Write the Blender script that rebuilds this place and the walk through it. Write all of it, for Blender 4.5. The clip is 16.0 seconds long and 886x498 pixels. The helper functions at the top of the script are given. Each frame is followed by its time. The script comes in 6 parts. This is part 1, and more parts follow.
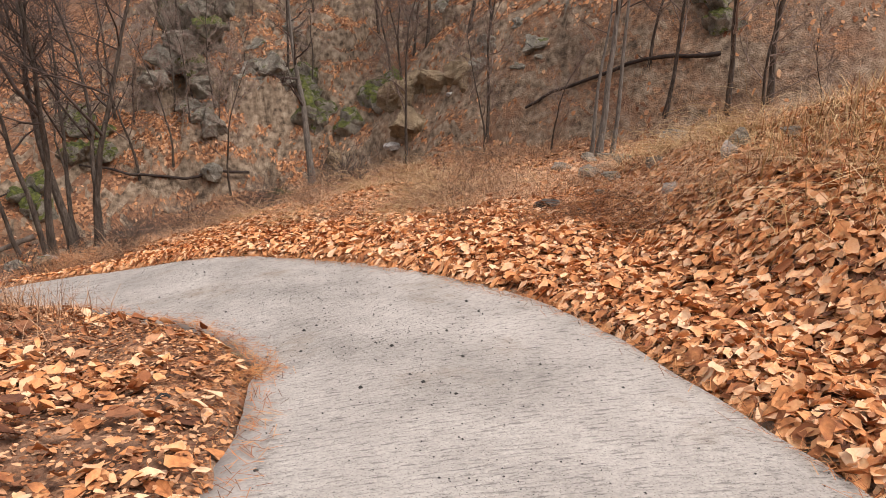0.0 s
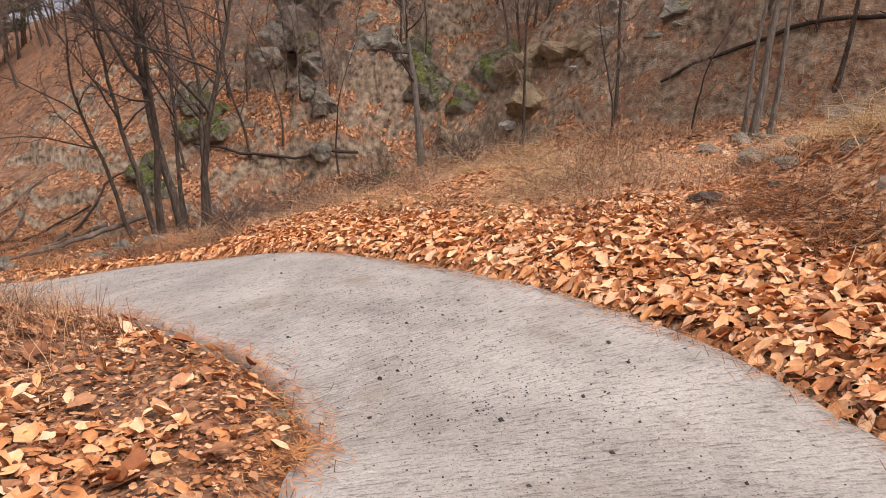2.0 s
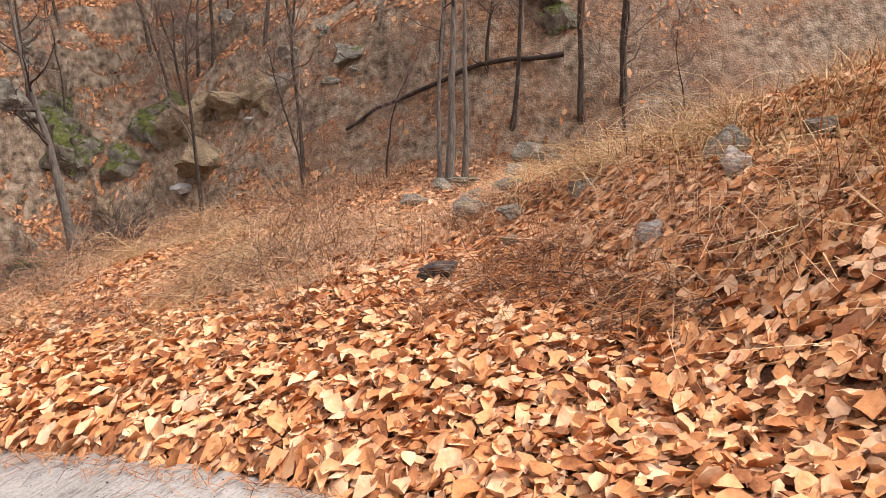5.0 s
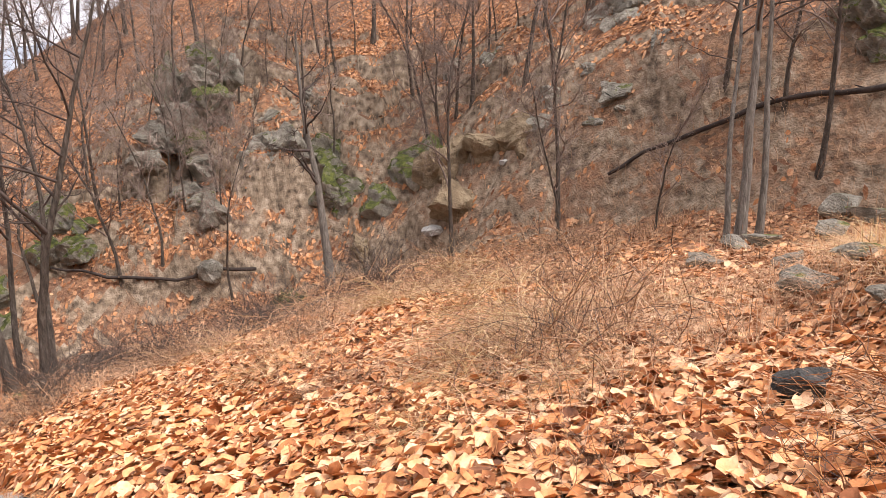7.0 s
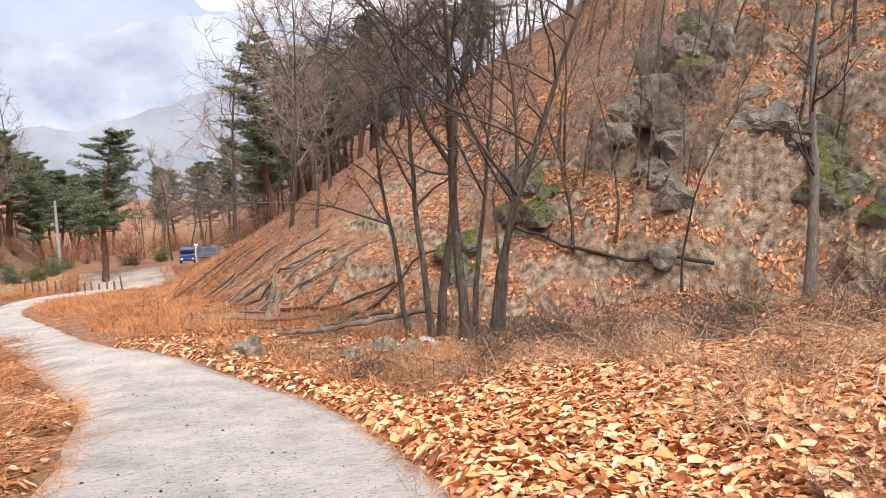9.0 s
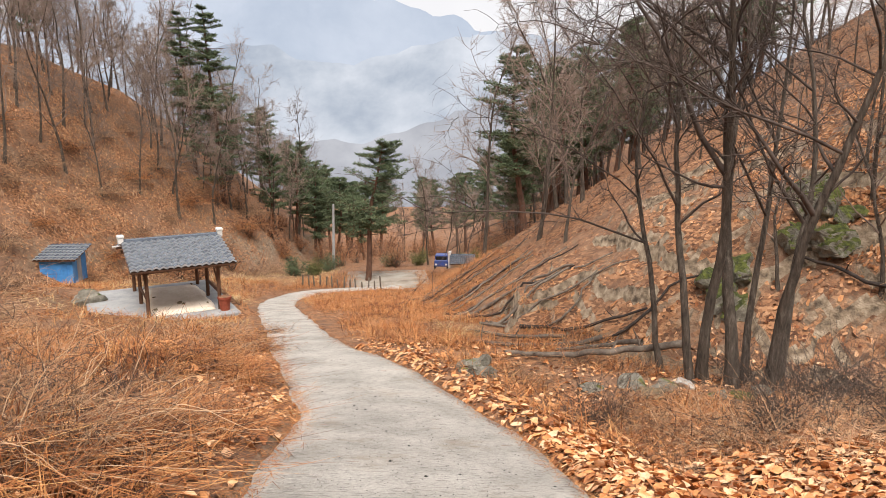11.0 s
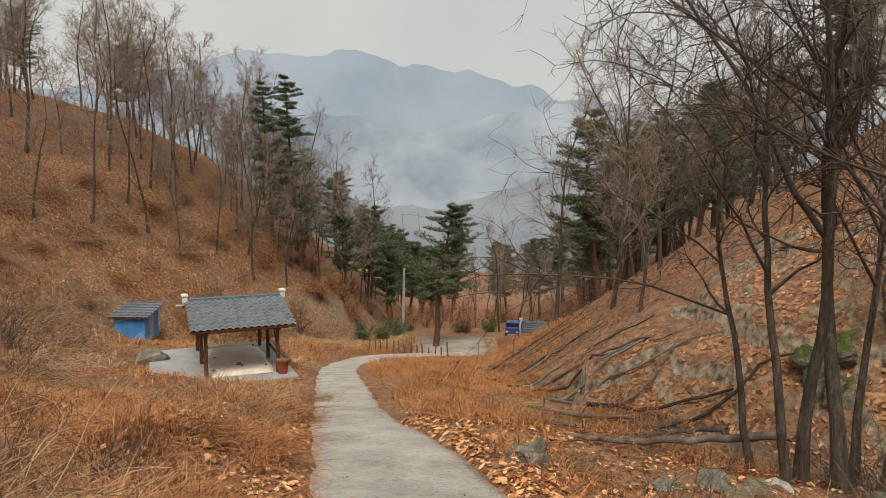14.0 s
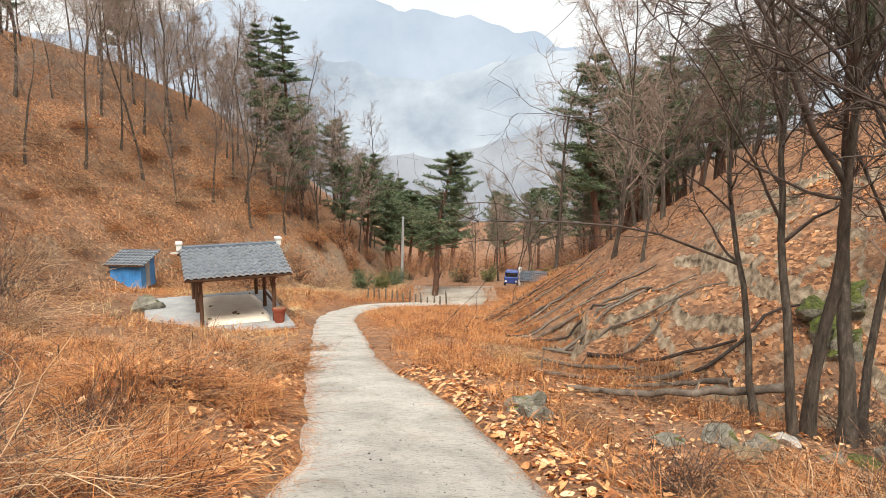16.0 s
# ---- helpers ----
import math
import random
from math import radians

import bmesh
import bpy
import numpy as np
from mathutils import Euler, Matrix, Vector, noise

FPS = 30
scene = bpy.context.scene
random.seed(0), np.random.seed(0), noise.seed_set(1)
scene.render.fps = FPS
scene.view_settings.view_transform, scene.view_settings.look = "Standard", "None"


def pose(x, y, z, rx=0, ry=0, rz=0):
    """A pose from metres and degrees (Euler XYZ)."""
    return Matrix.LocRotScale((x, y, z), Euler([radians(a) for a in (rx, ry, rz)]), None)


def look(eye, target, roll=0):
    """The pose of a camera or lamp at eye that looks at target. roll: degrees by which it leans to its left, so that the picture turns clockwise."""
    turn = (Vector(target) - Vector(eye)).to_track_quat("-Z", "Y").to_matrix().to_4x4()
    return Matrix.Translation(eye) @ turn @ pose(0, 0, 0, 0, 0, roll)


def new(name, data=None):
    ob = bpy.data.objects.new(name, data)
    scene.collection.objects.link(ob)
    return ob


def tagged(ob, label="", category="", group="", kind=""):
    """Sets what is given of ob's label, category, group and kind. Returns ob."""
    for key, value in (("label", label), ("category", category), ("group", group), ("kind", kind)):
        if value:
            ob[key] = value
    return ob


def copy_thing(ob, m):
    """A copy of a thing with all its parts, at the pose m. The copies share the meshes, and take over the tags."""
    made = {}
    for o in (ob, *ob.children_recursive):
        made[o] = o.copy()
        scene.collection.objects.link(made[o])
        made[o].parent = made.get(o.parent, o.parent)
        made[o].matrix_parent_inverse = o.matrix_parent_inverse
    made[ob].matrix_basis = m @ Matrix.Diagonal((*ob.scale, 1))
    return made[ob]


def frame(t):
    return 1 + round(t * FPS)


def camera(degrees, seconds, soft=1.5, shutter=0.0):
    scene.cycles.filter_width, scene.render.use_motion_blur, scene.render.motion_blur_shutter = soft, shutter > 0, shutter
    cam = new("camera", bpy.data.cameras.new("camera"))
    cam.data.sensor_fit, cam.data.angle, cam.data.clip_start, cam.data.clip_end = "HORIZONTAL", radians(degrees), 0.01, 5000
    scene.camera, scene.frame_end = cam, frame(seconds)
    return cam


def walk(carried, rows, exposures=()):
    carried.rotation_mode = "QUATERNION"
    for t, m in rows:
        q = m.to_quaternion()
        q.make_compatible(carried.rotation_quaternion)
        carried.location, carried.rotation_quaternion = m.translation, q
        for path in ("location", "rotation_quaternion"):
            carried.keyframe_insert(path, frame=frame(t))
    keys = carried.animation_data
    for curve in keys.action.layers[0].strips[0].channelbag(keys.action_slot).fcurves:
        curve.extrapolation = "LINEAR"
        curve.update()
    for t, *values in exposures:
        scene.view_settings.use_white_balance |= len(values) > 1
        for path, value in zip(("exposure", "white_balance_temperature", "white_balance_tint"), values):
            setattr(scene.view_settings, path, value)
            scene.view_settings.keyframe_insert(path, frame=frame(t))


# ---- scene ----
# ---- the camera and its walk ----
cam = camera(65.6, 16.0, soft=0.6)


def _p(x, y, z, yaw, pitch, roll=0):
    """Eye, heading (left of +y positive), tilt up and lean."""
    return pose(x, y, z, 90 + pitch, 0, yaw) @ pose(0, 0, 0, 0, 0, roll)


PATH = [
    (0.0, _p(-6.386, -6.564, 3.189, -67.08, -17.52, 0.81)),
    (0.5, _p(-6.021, -6.342, 3.125, -65.20, -15.87, -1.49)),
    (1.0, _p(-5.626, -6.190, 3.024, -61.64, -18.20, -0.78)),
    (1.5, _p(-5.322, -5.984, 2.963, -59.77, -19.09, -0.20)),
    (2.0, _p(-4.993, -5.831, 2.913, -57.27, -19.16, -0.59)),
    (2.5, _p(-4.693, -5.720, 2.844, -56.36, -19.63, 0.89)),
    (3.0, _p(-4.347, -5.631, 2.805, -64.30, -18.58, -0.82)),
    (3.5, _p(-3.890, -5.538, 2.744, -74.45, -15.37, 3.15)),
    (3.7, _p(-3.727, -5.477, 2.670, -79.27, -14.04, 1.19)),
    (5.8, _p(-2.638, -4.766, 2.733, -83.46, -15.75, -1.16)),
    (6.0, _p(-2.468, -4.661, 2.710, -80.69, -14.93, -2.92)),
    (6.5, look((-2.231, -4.419, 2.666), (-0.357, -3.900, 2.197), -0.5)),
    (7.0, look((-1.892, -4.246, 2.584), (-0.136, -3.372, 2.193), -2.0)),
    (7.5, _p(-1.602, -4.016, 2.516, -60.42, -11.83, 0.42)),
    (8.0, _p(-1.349, -3.736, 2.444, -56.76, -12.75, 2.29)),
    (8.5, _p(-1.151, -3.271, 2.415, -43.67, -15.02, -0.87)),
    (8.6, _p(-1.120, -3.166, 2.400, -40.03, -15.08, -0.17)),
    (9.0, _p(-1.020, -2.844, 2.355, -27.40, -12.24, 0.53)),
    (9.5, _p(-0.894, -2.446, 2.267, -18.25, -11.92, 0.13)),
    (10.0, _p(-0.758, -2.189, 2.213, -11.47, -10.67, -0.24)),
    (10.2, _p(-0.715, -2.071, 2.190, -9.77, -11.18, 0.35)),
    (12.3, _p(-0.204, -0.963, 2.006, -2.83, -10.47, -0.16)),
    (12.5, _p(-0.160, -0.892, 1.992, -1.65, -9.70, 0.93)),
    (13.0, _p(-0.083, -0.739, 2.018, -1.61, -5.55, 1.94)),
    (13.5, _p(-0.067, -0.660, 1.988, -1.99, -4.22, 0.49)),
    (14.0, _p(-0.033, -0.492, 1.905, 0.06, -5.72, 0.24)),
    (14.5, _p(-0.019, -0.408, 1.884, 0.34, -8.76, -0.18)),
    (15.0, _p(-0.048, -0.269, 1.854, -1.15, -9.23, -0.16)),
    (15.5, _p(-0.022, -0.103, 1.787, -0.99, -10.36, -0.78)),
    (16.0, _p(0.000, 0.000, 1.792, 0.00, -9.91, 0.50)),
]
walk(cam, PATH, [(0, 0.46, 6750, 20), (3.5, 0.50, 6750, 24), (5.8, 0.92, 6650, 20), (7.0, 0.98, 6550, 20), (8.0, 1.12, 6450, 20), (8.7, 1.15, 6450, 19), (9.5, 0.7, 6550, 16), (12.5, 0.78, 6750, 9), (13.2, 0.45, 6800, 6),
                 (13.9, 0.1, 6950, 6), (14.3, 0.2, 6950, 7), (15.0, 0.7, 6800, 8), (16, 0.88, 6750, 8)])

# ---- world and sun: a bright overcast day ----
world = bpy.data.worlds.new("world")
scene.world = world
world.use_nodes = True
wn = world.node_tree.nodes
wl = world.node_tree.links
sky = wn.new("ShaderNodeTexSky")
sky.sky_type = "NISHITA"
sky.sun_disc = False
sky.sun_elevation = radians(57)
sky.sun_rotation = radians(182)
sky.dust_density = 3.0
gain = wn.new("ShaderNodeVectorMath")
gain.operation = "SCALE"
gain.inputs[3].default_value = 0.10
cloud = wn.new("ShaderNodeTexNoise")
cloud.inputs["Scale"].default_value = 2.2
cloud.inputs["Detail"].default_value = 6
ramp = wn.new("ShaderNodeValToRGB")
ramp.color_ramp.elements[0].position, ramp.color_ramp.elements[0].color = 0.3, (0.95, 0.98, 1.02, 1)
ramp.color_ramp.elements[1].position, ramp.color_ramp.elements[1].color = 0.7, (1.2, 1.2, 1.2, 1)
veil = wn.new("ShaderNodeMixRGB")
veil.inputs[0].default_value = 0.85
wl.new(sky.outputs[0], gain.inputs[0])
wl.new(cloud.outputs[0], ramp.inputs[0])
wl.new(gain.outputs[0], veil.inputs[1])
wl.new(ramp.outputs[0], veil.inputs[2])
wl.new(veil.outputs[0], wn["Background"].inputs[0])
wn["Background"].inputs[1].default_value = 0.60
sun = new("sun", bpy.data.lights.new("sun", "SUN"))
sun.data.energy = 2.6
sun.data.angle = radians(30)
sun.data.color = (1.0, 0.95, 0.88)
sun.matrix_world = look((0, 0, 30), (Vector((0, 0, 30)) - Vector((math.sin(radians(182)) * math.cos(radians(57)), math.cos(radians(182)) * math.cos(radians(57)), math.sin(radians(57))))))

# ---- small tools ----


def lattice(ix, iy, seed):
    h = np.sin(ix * 127.1 + iy * 311.7 + seed * 74.7) * 43758.5453
    return h - np.floor(h)


def fbm(x, y, scale, octaves=4, seed=0):
    """Soft noise about zero over arrays of x and y; scale is the largest wave in metres."""
    x, y = np.asarray(x, float) / scale, np.asarray(y, float) / scale
    total, amp = 0.0, 1.0
    for k in range(octaves):
        ix, iy = np.floor(x), np.floor(y)
        fx, fy = x - ix, y - iy
        fx, fy = fx * fx * (3 - 2 * fx), fy * fy * (3 - 2 * fy)
        a, b = lattice(ix, iy, seed + k), lattice(ix + 1, iy, seed + k)
        c, d = lattice(ix, iy + 1, seed + k), lattice(ix + 1, iy + 1, seed + k)
        total = total + amp * ((a * (1 - fx) + b * fx) * (1 - fy) + (c * (1 - fx) + d * fx) * fy - 0.5)
        x, y, amp = x * 2.03, y * 2.03, amp * 0.5
    return total


def ease(v, lo, hi):
    q = np.clip((np.asarray(v, float) - lo) / (hi - lo), 0, 1)
    return q * q * (3 - 2 * q)


def mesh_from(name, verts, faces, mat, smooth=False):
    me = bpy.data.meshes.new(name)
    me.from_pydata([tuple(v) for v in verts], [], [tuple(f) for f in faces])
    me.materials.append(mat)
    if smooth:
        me.polygons.foreach_set("use_smooth", [True] * len(me.polygons))
    me.update()
    return me


def quads(name, v, mat, per=4, smooth=False):
    """A mesh of loose faces, each with its own corners: v has the shape (n, per, 3)."""
    v = np.asarray(v, np.float32)
    n = len(v)
    me = bpy.data.meshes.new(name)
    me.vertices.add(n * per)
    me.vertices.foreach_set("co", v.reshape(-1))
    me.loops.add(n * per)
    me.loops.foreach_set("vertex_index", np.arange(n * per, dtype=np.int32))
    me.polygons.add(n)
    me.polygons.foreach_set("loop_start", np.arange(n, dtype=np.int32) * per)
    if smooth:
        me.polygons.foreach_set("use_smooth", np.ones(n, bool))
    me.materials.append(mat)
    me.update(calc_edges=True)
    return me


def indexed(name, verts, faces, mat, smooth=True):
    """A mesh from arrays: verts (n, 3) and faces (m, k), all of one corner count."""
    verts, faces = np.asarray(verts, np.float32), np.asarray(faces, np.int32)
    m, k = faces.shape
    me = bpy.data.meshes.new(name)
    me.vertices.add(len(verts))
    me.vertices.foreach_set("co", verts.reshape(-1))
    me.loops.add(m * k)
    me.loops.foreach_set("vertex_index", faces.reshape(-1))
    me.polygons.add(m)
    me.polygons.foreach_set("loop_start", np.arange(m, dtype=np.int32) * k)
    me.polygons.foreach_set("use_smooth", np.full(m, smooth))
    me.materials.append(mat)
    me.update(calc_edges=True)
    return me


def empty(name, m):
    ob = new(name)
    ob.empty_display_size = 0.2
    ob.matrix_world = m
    return ob


def part(name, data, material, parent, label=""):
    """One mesh object under a thing or a part; data is a bmesh or a mesh."""
    if isinstance(data, bmesh.types.BMesh):
        me = bpy.data.meshes.new(name)
        data.to_mesh(me)
        data.free()
        me.materials.append(material)
        data = me
    ob = new(name, data)
    ob.parent = parent
    if label:
        tagged(ob, label)
    return ob


def box(bm, x0, x1, y0, y1, z0, z1, m=None, bevel=0.0):
    """Adds a box, with its edges taken off when bevel is given."""
    r = bmesh.ops.create_cube(bm, size=1)
    bmesh.ops.scale(bm, vec=(x1 - x0, y1 - y0, z1 - z0), verts=r["verts"])
    bmesh.ops.translate(bm, vec=((x0 + x1) / 2, (y0 + y1) / 2, (z0 + z1) / 2), verts=r["verts"])
    vs = r["verts"]
    if bevel:
        es = list({e for v in vs for e in v.link_edges})
        out = bmesh.ops.bevel(bm, geom=es, offset=bevel, segments=1, affect="EDGES")
        vs = list({v for f in out["faces"] for v in f.verts} | {v for v in vs if v.is_valid})
    if m is not None:
        bmesh.ops.transform(bm, matrix=m, verts=vs)
    return bm


# ---- materials ----
def paint(name, stops, scale=6.0, rough=0.85, bump=0.3, metal=0.0, detail=8.0, stretch=(1, 1, 1), fine=60.0, vary=0.0, spread="", object_space=True, dist=0.02):
    """A surface of blotches (stops: position and colour) with fine grain and relief.
    spread: 'island' or 'object' shifts the colour from piece to piece."""
    mat = bpy.data.materials.new(name)
    mat.use_nodes = True
    nt = mat.node_tree
    n, l = nt.nodes, nt.links
    bsdf = n["Principled BSDF"]
    bsdf.inputs["Roughness"].default_value = rough
    bsdf.inputs["Metallic"].default_value = metal
    bsdf.inputs["Specular IOR Level"].default_value = 0.25 if rough > 0.6 else 0.5
    tc = n.new("ShaderNodeTexCoord")
    mp = n.new("ShaderNodeMapping")
    mp.inputs["Scale"].default_value = stretch
    l.new(tc.outputs["Object"], mp.inputs[0])
    a = n.new("ShaderNodeTexNoise")
    a.inputs["Scale"].default_value = scale
    a.inputs["Detail"].default_value = detail
    a.inputs["Roughness"].default_value = 0.65
    l.new(mp.outputs[0], a.inputs[0])
    value = a.outputs[0]
    if spread:
        src = n.new("ShaderNodeNewGeometry" if spread == "island" else "ShaderNodeObjectInfo")
        add = n.new("ShaderNodeMath")
        add.operation = "MULTIPLY_ADD"
        add.inputs[1].default_value = vary
        off = n.new("ShaderNodeMath")
        off.operation = "SUBTRACT"
        off.inputs[1].default_value = vary / 2
        l.new(src.outputs["Random Per Island" if spread == "island" else "Random"], add.inputs[0])
        l.new(value, add.inputs[2])
        l.new(add.outputs[0], off.inputs[0])
        value = off.outputs[0]
    r = n.new("ShaderNodeValToRGB")
    while len(r.color_ramp.elements) < len(stops):
        r.color_ramp.elements.new(0.5)
    for e, (pos, col) in zip(r.color_ramp.elements, stops):
        e.position, e.color = pos, (*col, 1)
    l.new(value, r.inputs[0])
    g = n.new("ShaderNodeTexNoise")
    g.inputs["Scale"].default_value = fine
    g.inputs["Detail"].default_value = 4
    l.new(mp.outputs[0], g.inputs[0])
    mixer = n.new("ShaderNodeMixRGB")
    mixer.blend_type = "OVERLAY"
    mixer.inputs[0].default_value = 0.35
    l.new(r.outputs[0], mixer.inputs[1])
    l.new(g.outputs[0], mixer.inputs[2])
    l.new(mixer.outputs[0], bsdf.inputs["Base Color"])
    if bump:
        both = n.new("ShaderNodeMath")
        both.operation = "ADD"
        l.new(a.outputs[0], both.inputs[0])
        l.new(g.outputs[0], both.inputs[1])
        b = n.new("ShaderNodeBump")
        b.inputs["Strength"].default_value = bump
        b.inputs["Distance"].default_value = dist
        l.new(both.outputs[0], b.inputs["Height"])
        l.new(b.outputs[0], bsdf.inputs["Normal"])
    return mat


M_SOIL = paint("soil", [(0.25, (0.09, 0.055, 0.038)), (0.5, (0.235, 0.135, 0.085)), (0.75, (0.40, 0.255, 0.165))], 1.6, 0.95, 0.9, fine=22, dist=0.06)


def add_litter_tones(mat):
    """Old trodden leaves matted into the soil, each cell a tone of its own."""
    n, l = mat.node_tree.nodes, mat.node_tree.links
    bsdf = n["Principled BSDF"]
    src = bsdf.inputs["Base Color"].links[0].from_socket
    tc = n.new("ShaderNodeTexCoord")
    cells = n.new("ShaderNodeTexVoronoi")
    cells.inputs["Scale"].default_value = 11
    l.new(tc.outputs["Object"], cells.inputs[0])
    sep = n.new("ShaderNodeSeparateXYZ")
    l.new(cells.outputs["Color"], sep.inputs[0])
    tone = n.new("ShaderNodeValToRGB")
    tone.color_ramp.elements.new(0.5)
    tone.color_ramp.elements.new(0.8)
    for e, (pos, col) in zip(tone.color_ramp.elements, ((0.0, (0.085, 0.04, 0.024, 1)), (0.4, (0.22, 0.105, 0.055, 1)), (0.75, (0.40, 0.19, 0.09, 1)), (1.0, (0.55, 0.31, 0.17, 1)))):
        e.position, e.color = pos, col
    l.new(sep.outputs[0], tone.inputs[0])
    patch = n.new("ShaderNodeTexNoise")
    patch.inputs["Scale"].default_value = 0.5
    patch.inputs["Detail"].default_value = 7
    l.new(tc.outputs["Object"], patch.inputs[0])
    cover = n.new("ShaderNodeMapRange")
    cover.inputs[1].default_value, cover.inputs[2].default_value = 0.36, 0.58
    cover.inputs[4].default_value = 0.85
    l.new(patch.outputs[0], cover.inputs[0])
    mixer = n.new("ShaderNodeMixRGB")
    l.new(cover.outputs[0], mixer.inputs[0])
    l.new(src, mixer.inputs[1])
    l.new(tone.outputs[0], mixer.inputs[2])
    l.new(mixer.outputs[0], bsdf.inputs["Base Color"])


def add_rock_faces(mat):
    """Bare grey-ochre rock shows where the ground is steep."""
    n, l = mat.node_tree.nodes, mat.node_tree.links
    bsdf = n["Principled BSDF"]
    src = bsdf.inputs["Base Color"].links[0].from_socket
    geo = n.new("ShaderNodeNewGeometry")
    sep = n.new("ShaderNodeSeparateXYZ")
    l.new(geo.outputs["True Normal"], sep.inputs[0])
    tc = n.new("ShaderNodeTexCoord")
    blot = n.new("ShaderNodeTexNoise")
    blot.inputs["Scale"].default_value = 0.9
    blot.inputs["Detail"].default_value = 8
    l.new(tc.outputs["Object"], blot.inputs[0])
    less = n.new("ShaderNodeMath")
    less.operation = "MULTIPLY_ADD"
    less.inputs[1].default_value = 0.5
    l.new(blot.outputs[0], less.inputs[0])
    l.new(sep.outputs[2], less.inputs[2])
    edge_ = n.new("ShaderNodeValToRGB")
    edge_.color_ramp.elements[0].position, edge_.color_ramp.elements[0].color = 0.76, (1, 1, 1, 1)
    edge_.color_ramp.elements[1].position, edge_.color_ramp.elements[1].color = 0.98, (0, 0, 0, 1)
    l.new(less.outputs[0], edge_.inputs[0])
    stone = n.new("ShaderNodeTexNoise")
    stone.inputs["Scale"].default_value = 5.0
    stone.inputs["Detail"].default_value = 10
    l.new(tc.outputs["Object"], stone.inputs[0])
    tone = n.new("ShaderNodeValToRGB")
    tone.color_ramp.elements.new(0.5)
    for e, (pos, col) in zip(tone.color_ramp.elements, ((0.3, (0.075, 0.056, 0.04, 1)), (0.5, (0.26, 0.20, 0.14, 1)), (0.72, (0.45, 0.37, 0.275, 1)))):
        e.position, e.color = pos, col
    l.new(stone.outputs[0], tone.inputs[0])
    mixer = n.new("ShaderNodeMixRGB")
    l.new(edge_.outputs[0], mixer.inputs[0])
    l.new(src, mixer.inputs[1])
    l.new(tone.outputs[0], mixer.inputs[2])
    l.new(mixer.outputs[0], bsdf.inputs["Base Color"])


add_litter_tones(M_SOIL)
add_rock_faces(M_SOIL)

# ---- the lie of the land ----
ROAD_Y = [-8, -5, 0, 4, 12, 27, 40, 60, 110, 400]
ROAD_Z = [1.55, 1.2, 0, -0.96, -2.9, -6.3, -9.2, -12.2, -20.5, -62]
# the road's middle and half its width, from behind the start to the far bend
LINE = [(-15.0, -11.6, 1.35), (-10.6, -9.3, 1.3), (-7.0, -7.7, 1.35), (-4.25, -6.2, 1.38), (-2.62, -5.02, 1.26), (-2.05, -4.36, 1.17), (-1.52, -3.32, 1.12), (-1.2, -2.15, 1.15),
        (-0.82, -0.6, 1.2), (-0.44, 0.9, 1.26), (-0.22, 2.4, 1.27), (-0.15, 4.2, 1.22), (-0.24, 6.2, 1.16), (-0.65, 8.3, 1.08), (-1.25, 10.7, 0.95),
        (-2.05, 13.8, 0.78), (-3.3, 21.2, 0.8), (-4.95, 31.0, 0.85), (-5.4, 38.5, 0.95), (-4.6, 42.0, 1.1), (-2.4, 43.6, 1.2), (1.5, 44.6, 1.3)]


def z_road(x, y):
    x, y = np.asarray(x, float), np.asarray(y, float)
    xx = np.clip(x, -8, 3)
    yy = np.clip(y, -9, 10)
    near = 0.26809 + (-0.05933) * xx + (-0.19364) * yy + 0.00686 * xx * xx + (-0.00522) * xx * yy + (-0.00917) * yy * yy
    far = 0.224 + np.interp(y, ROAD_Y, ROAD_Z)
    k = ease(y, 5.5, 9.5)
    return near * (1 - k) + far * k - road_dip(y)


def road_dip(y):
    """The lane drops faster as it leaves the bend."""
    return 0.23 * ease(y, -1.6, 2.6) * (1 - ease(y, 5, 12))


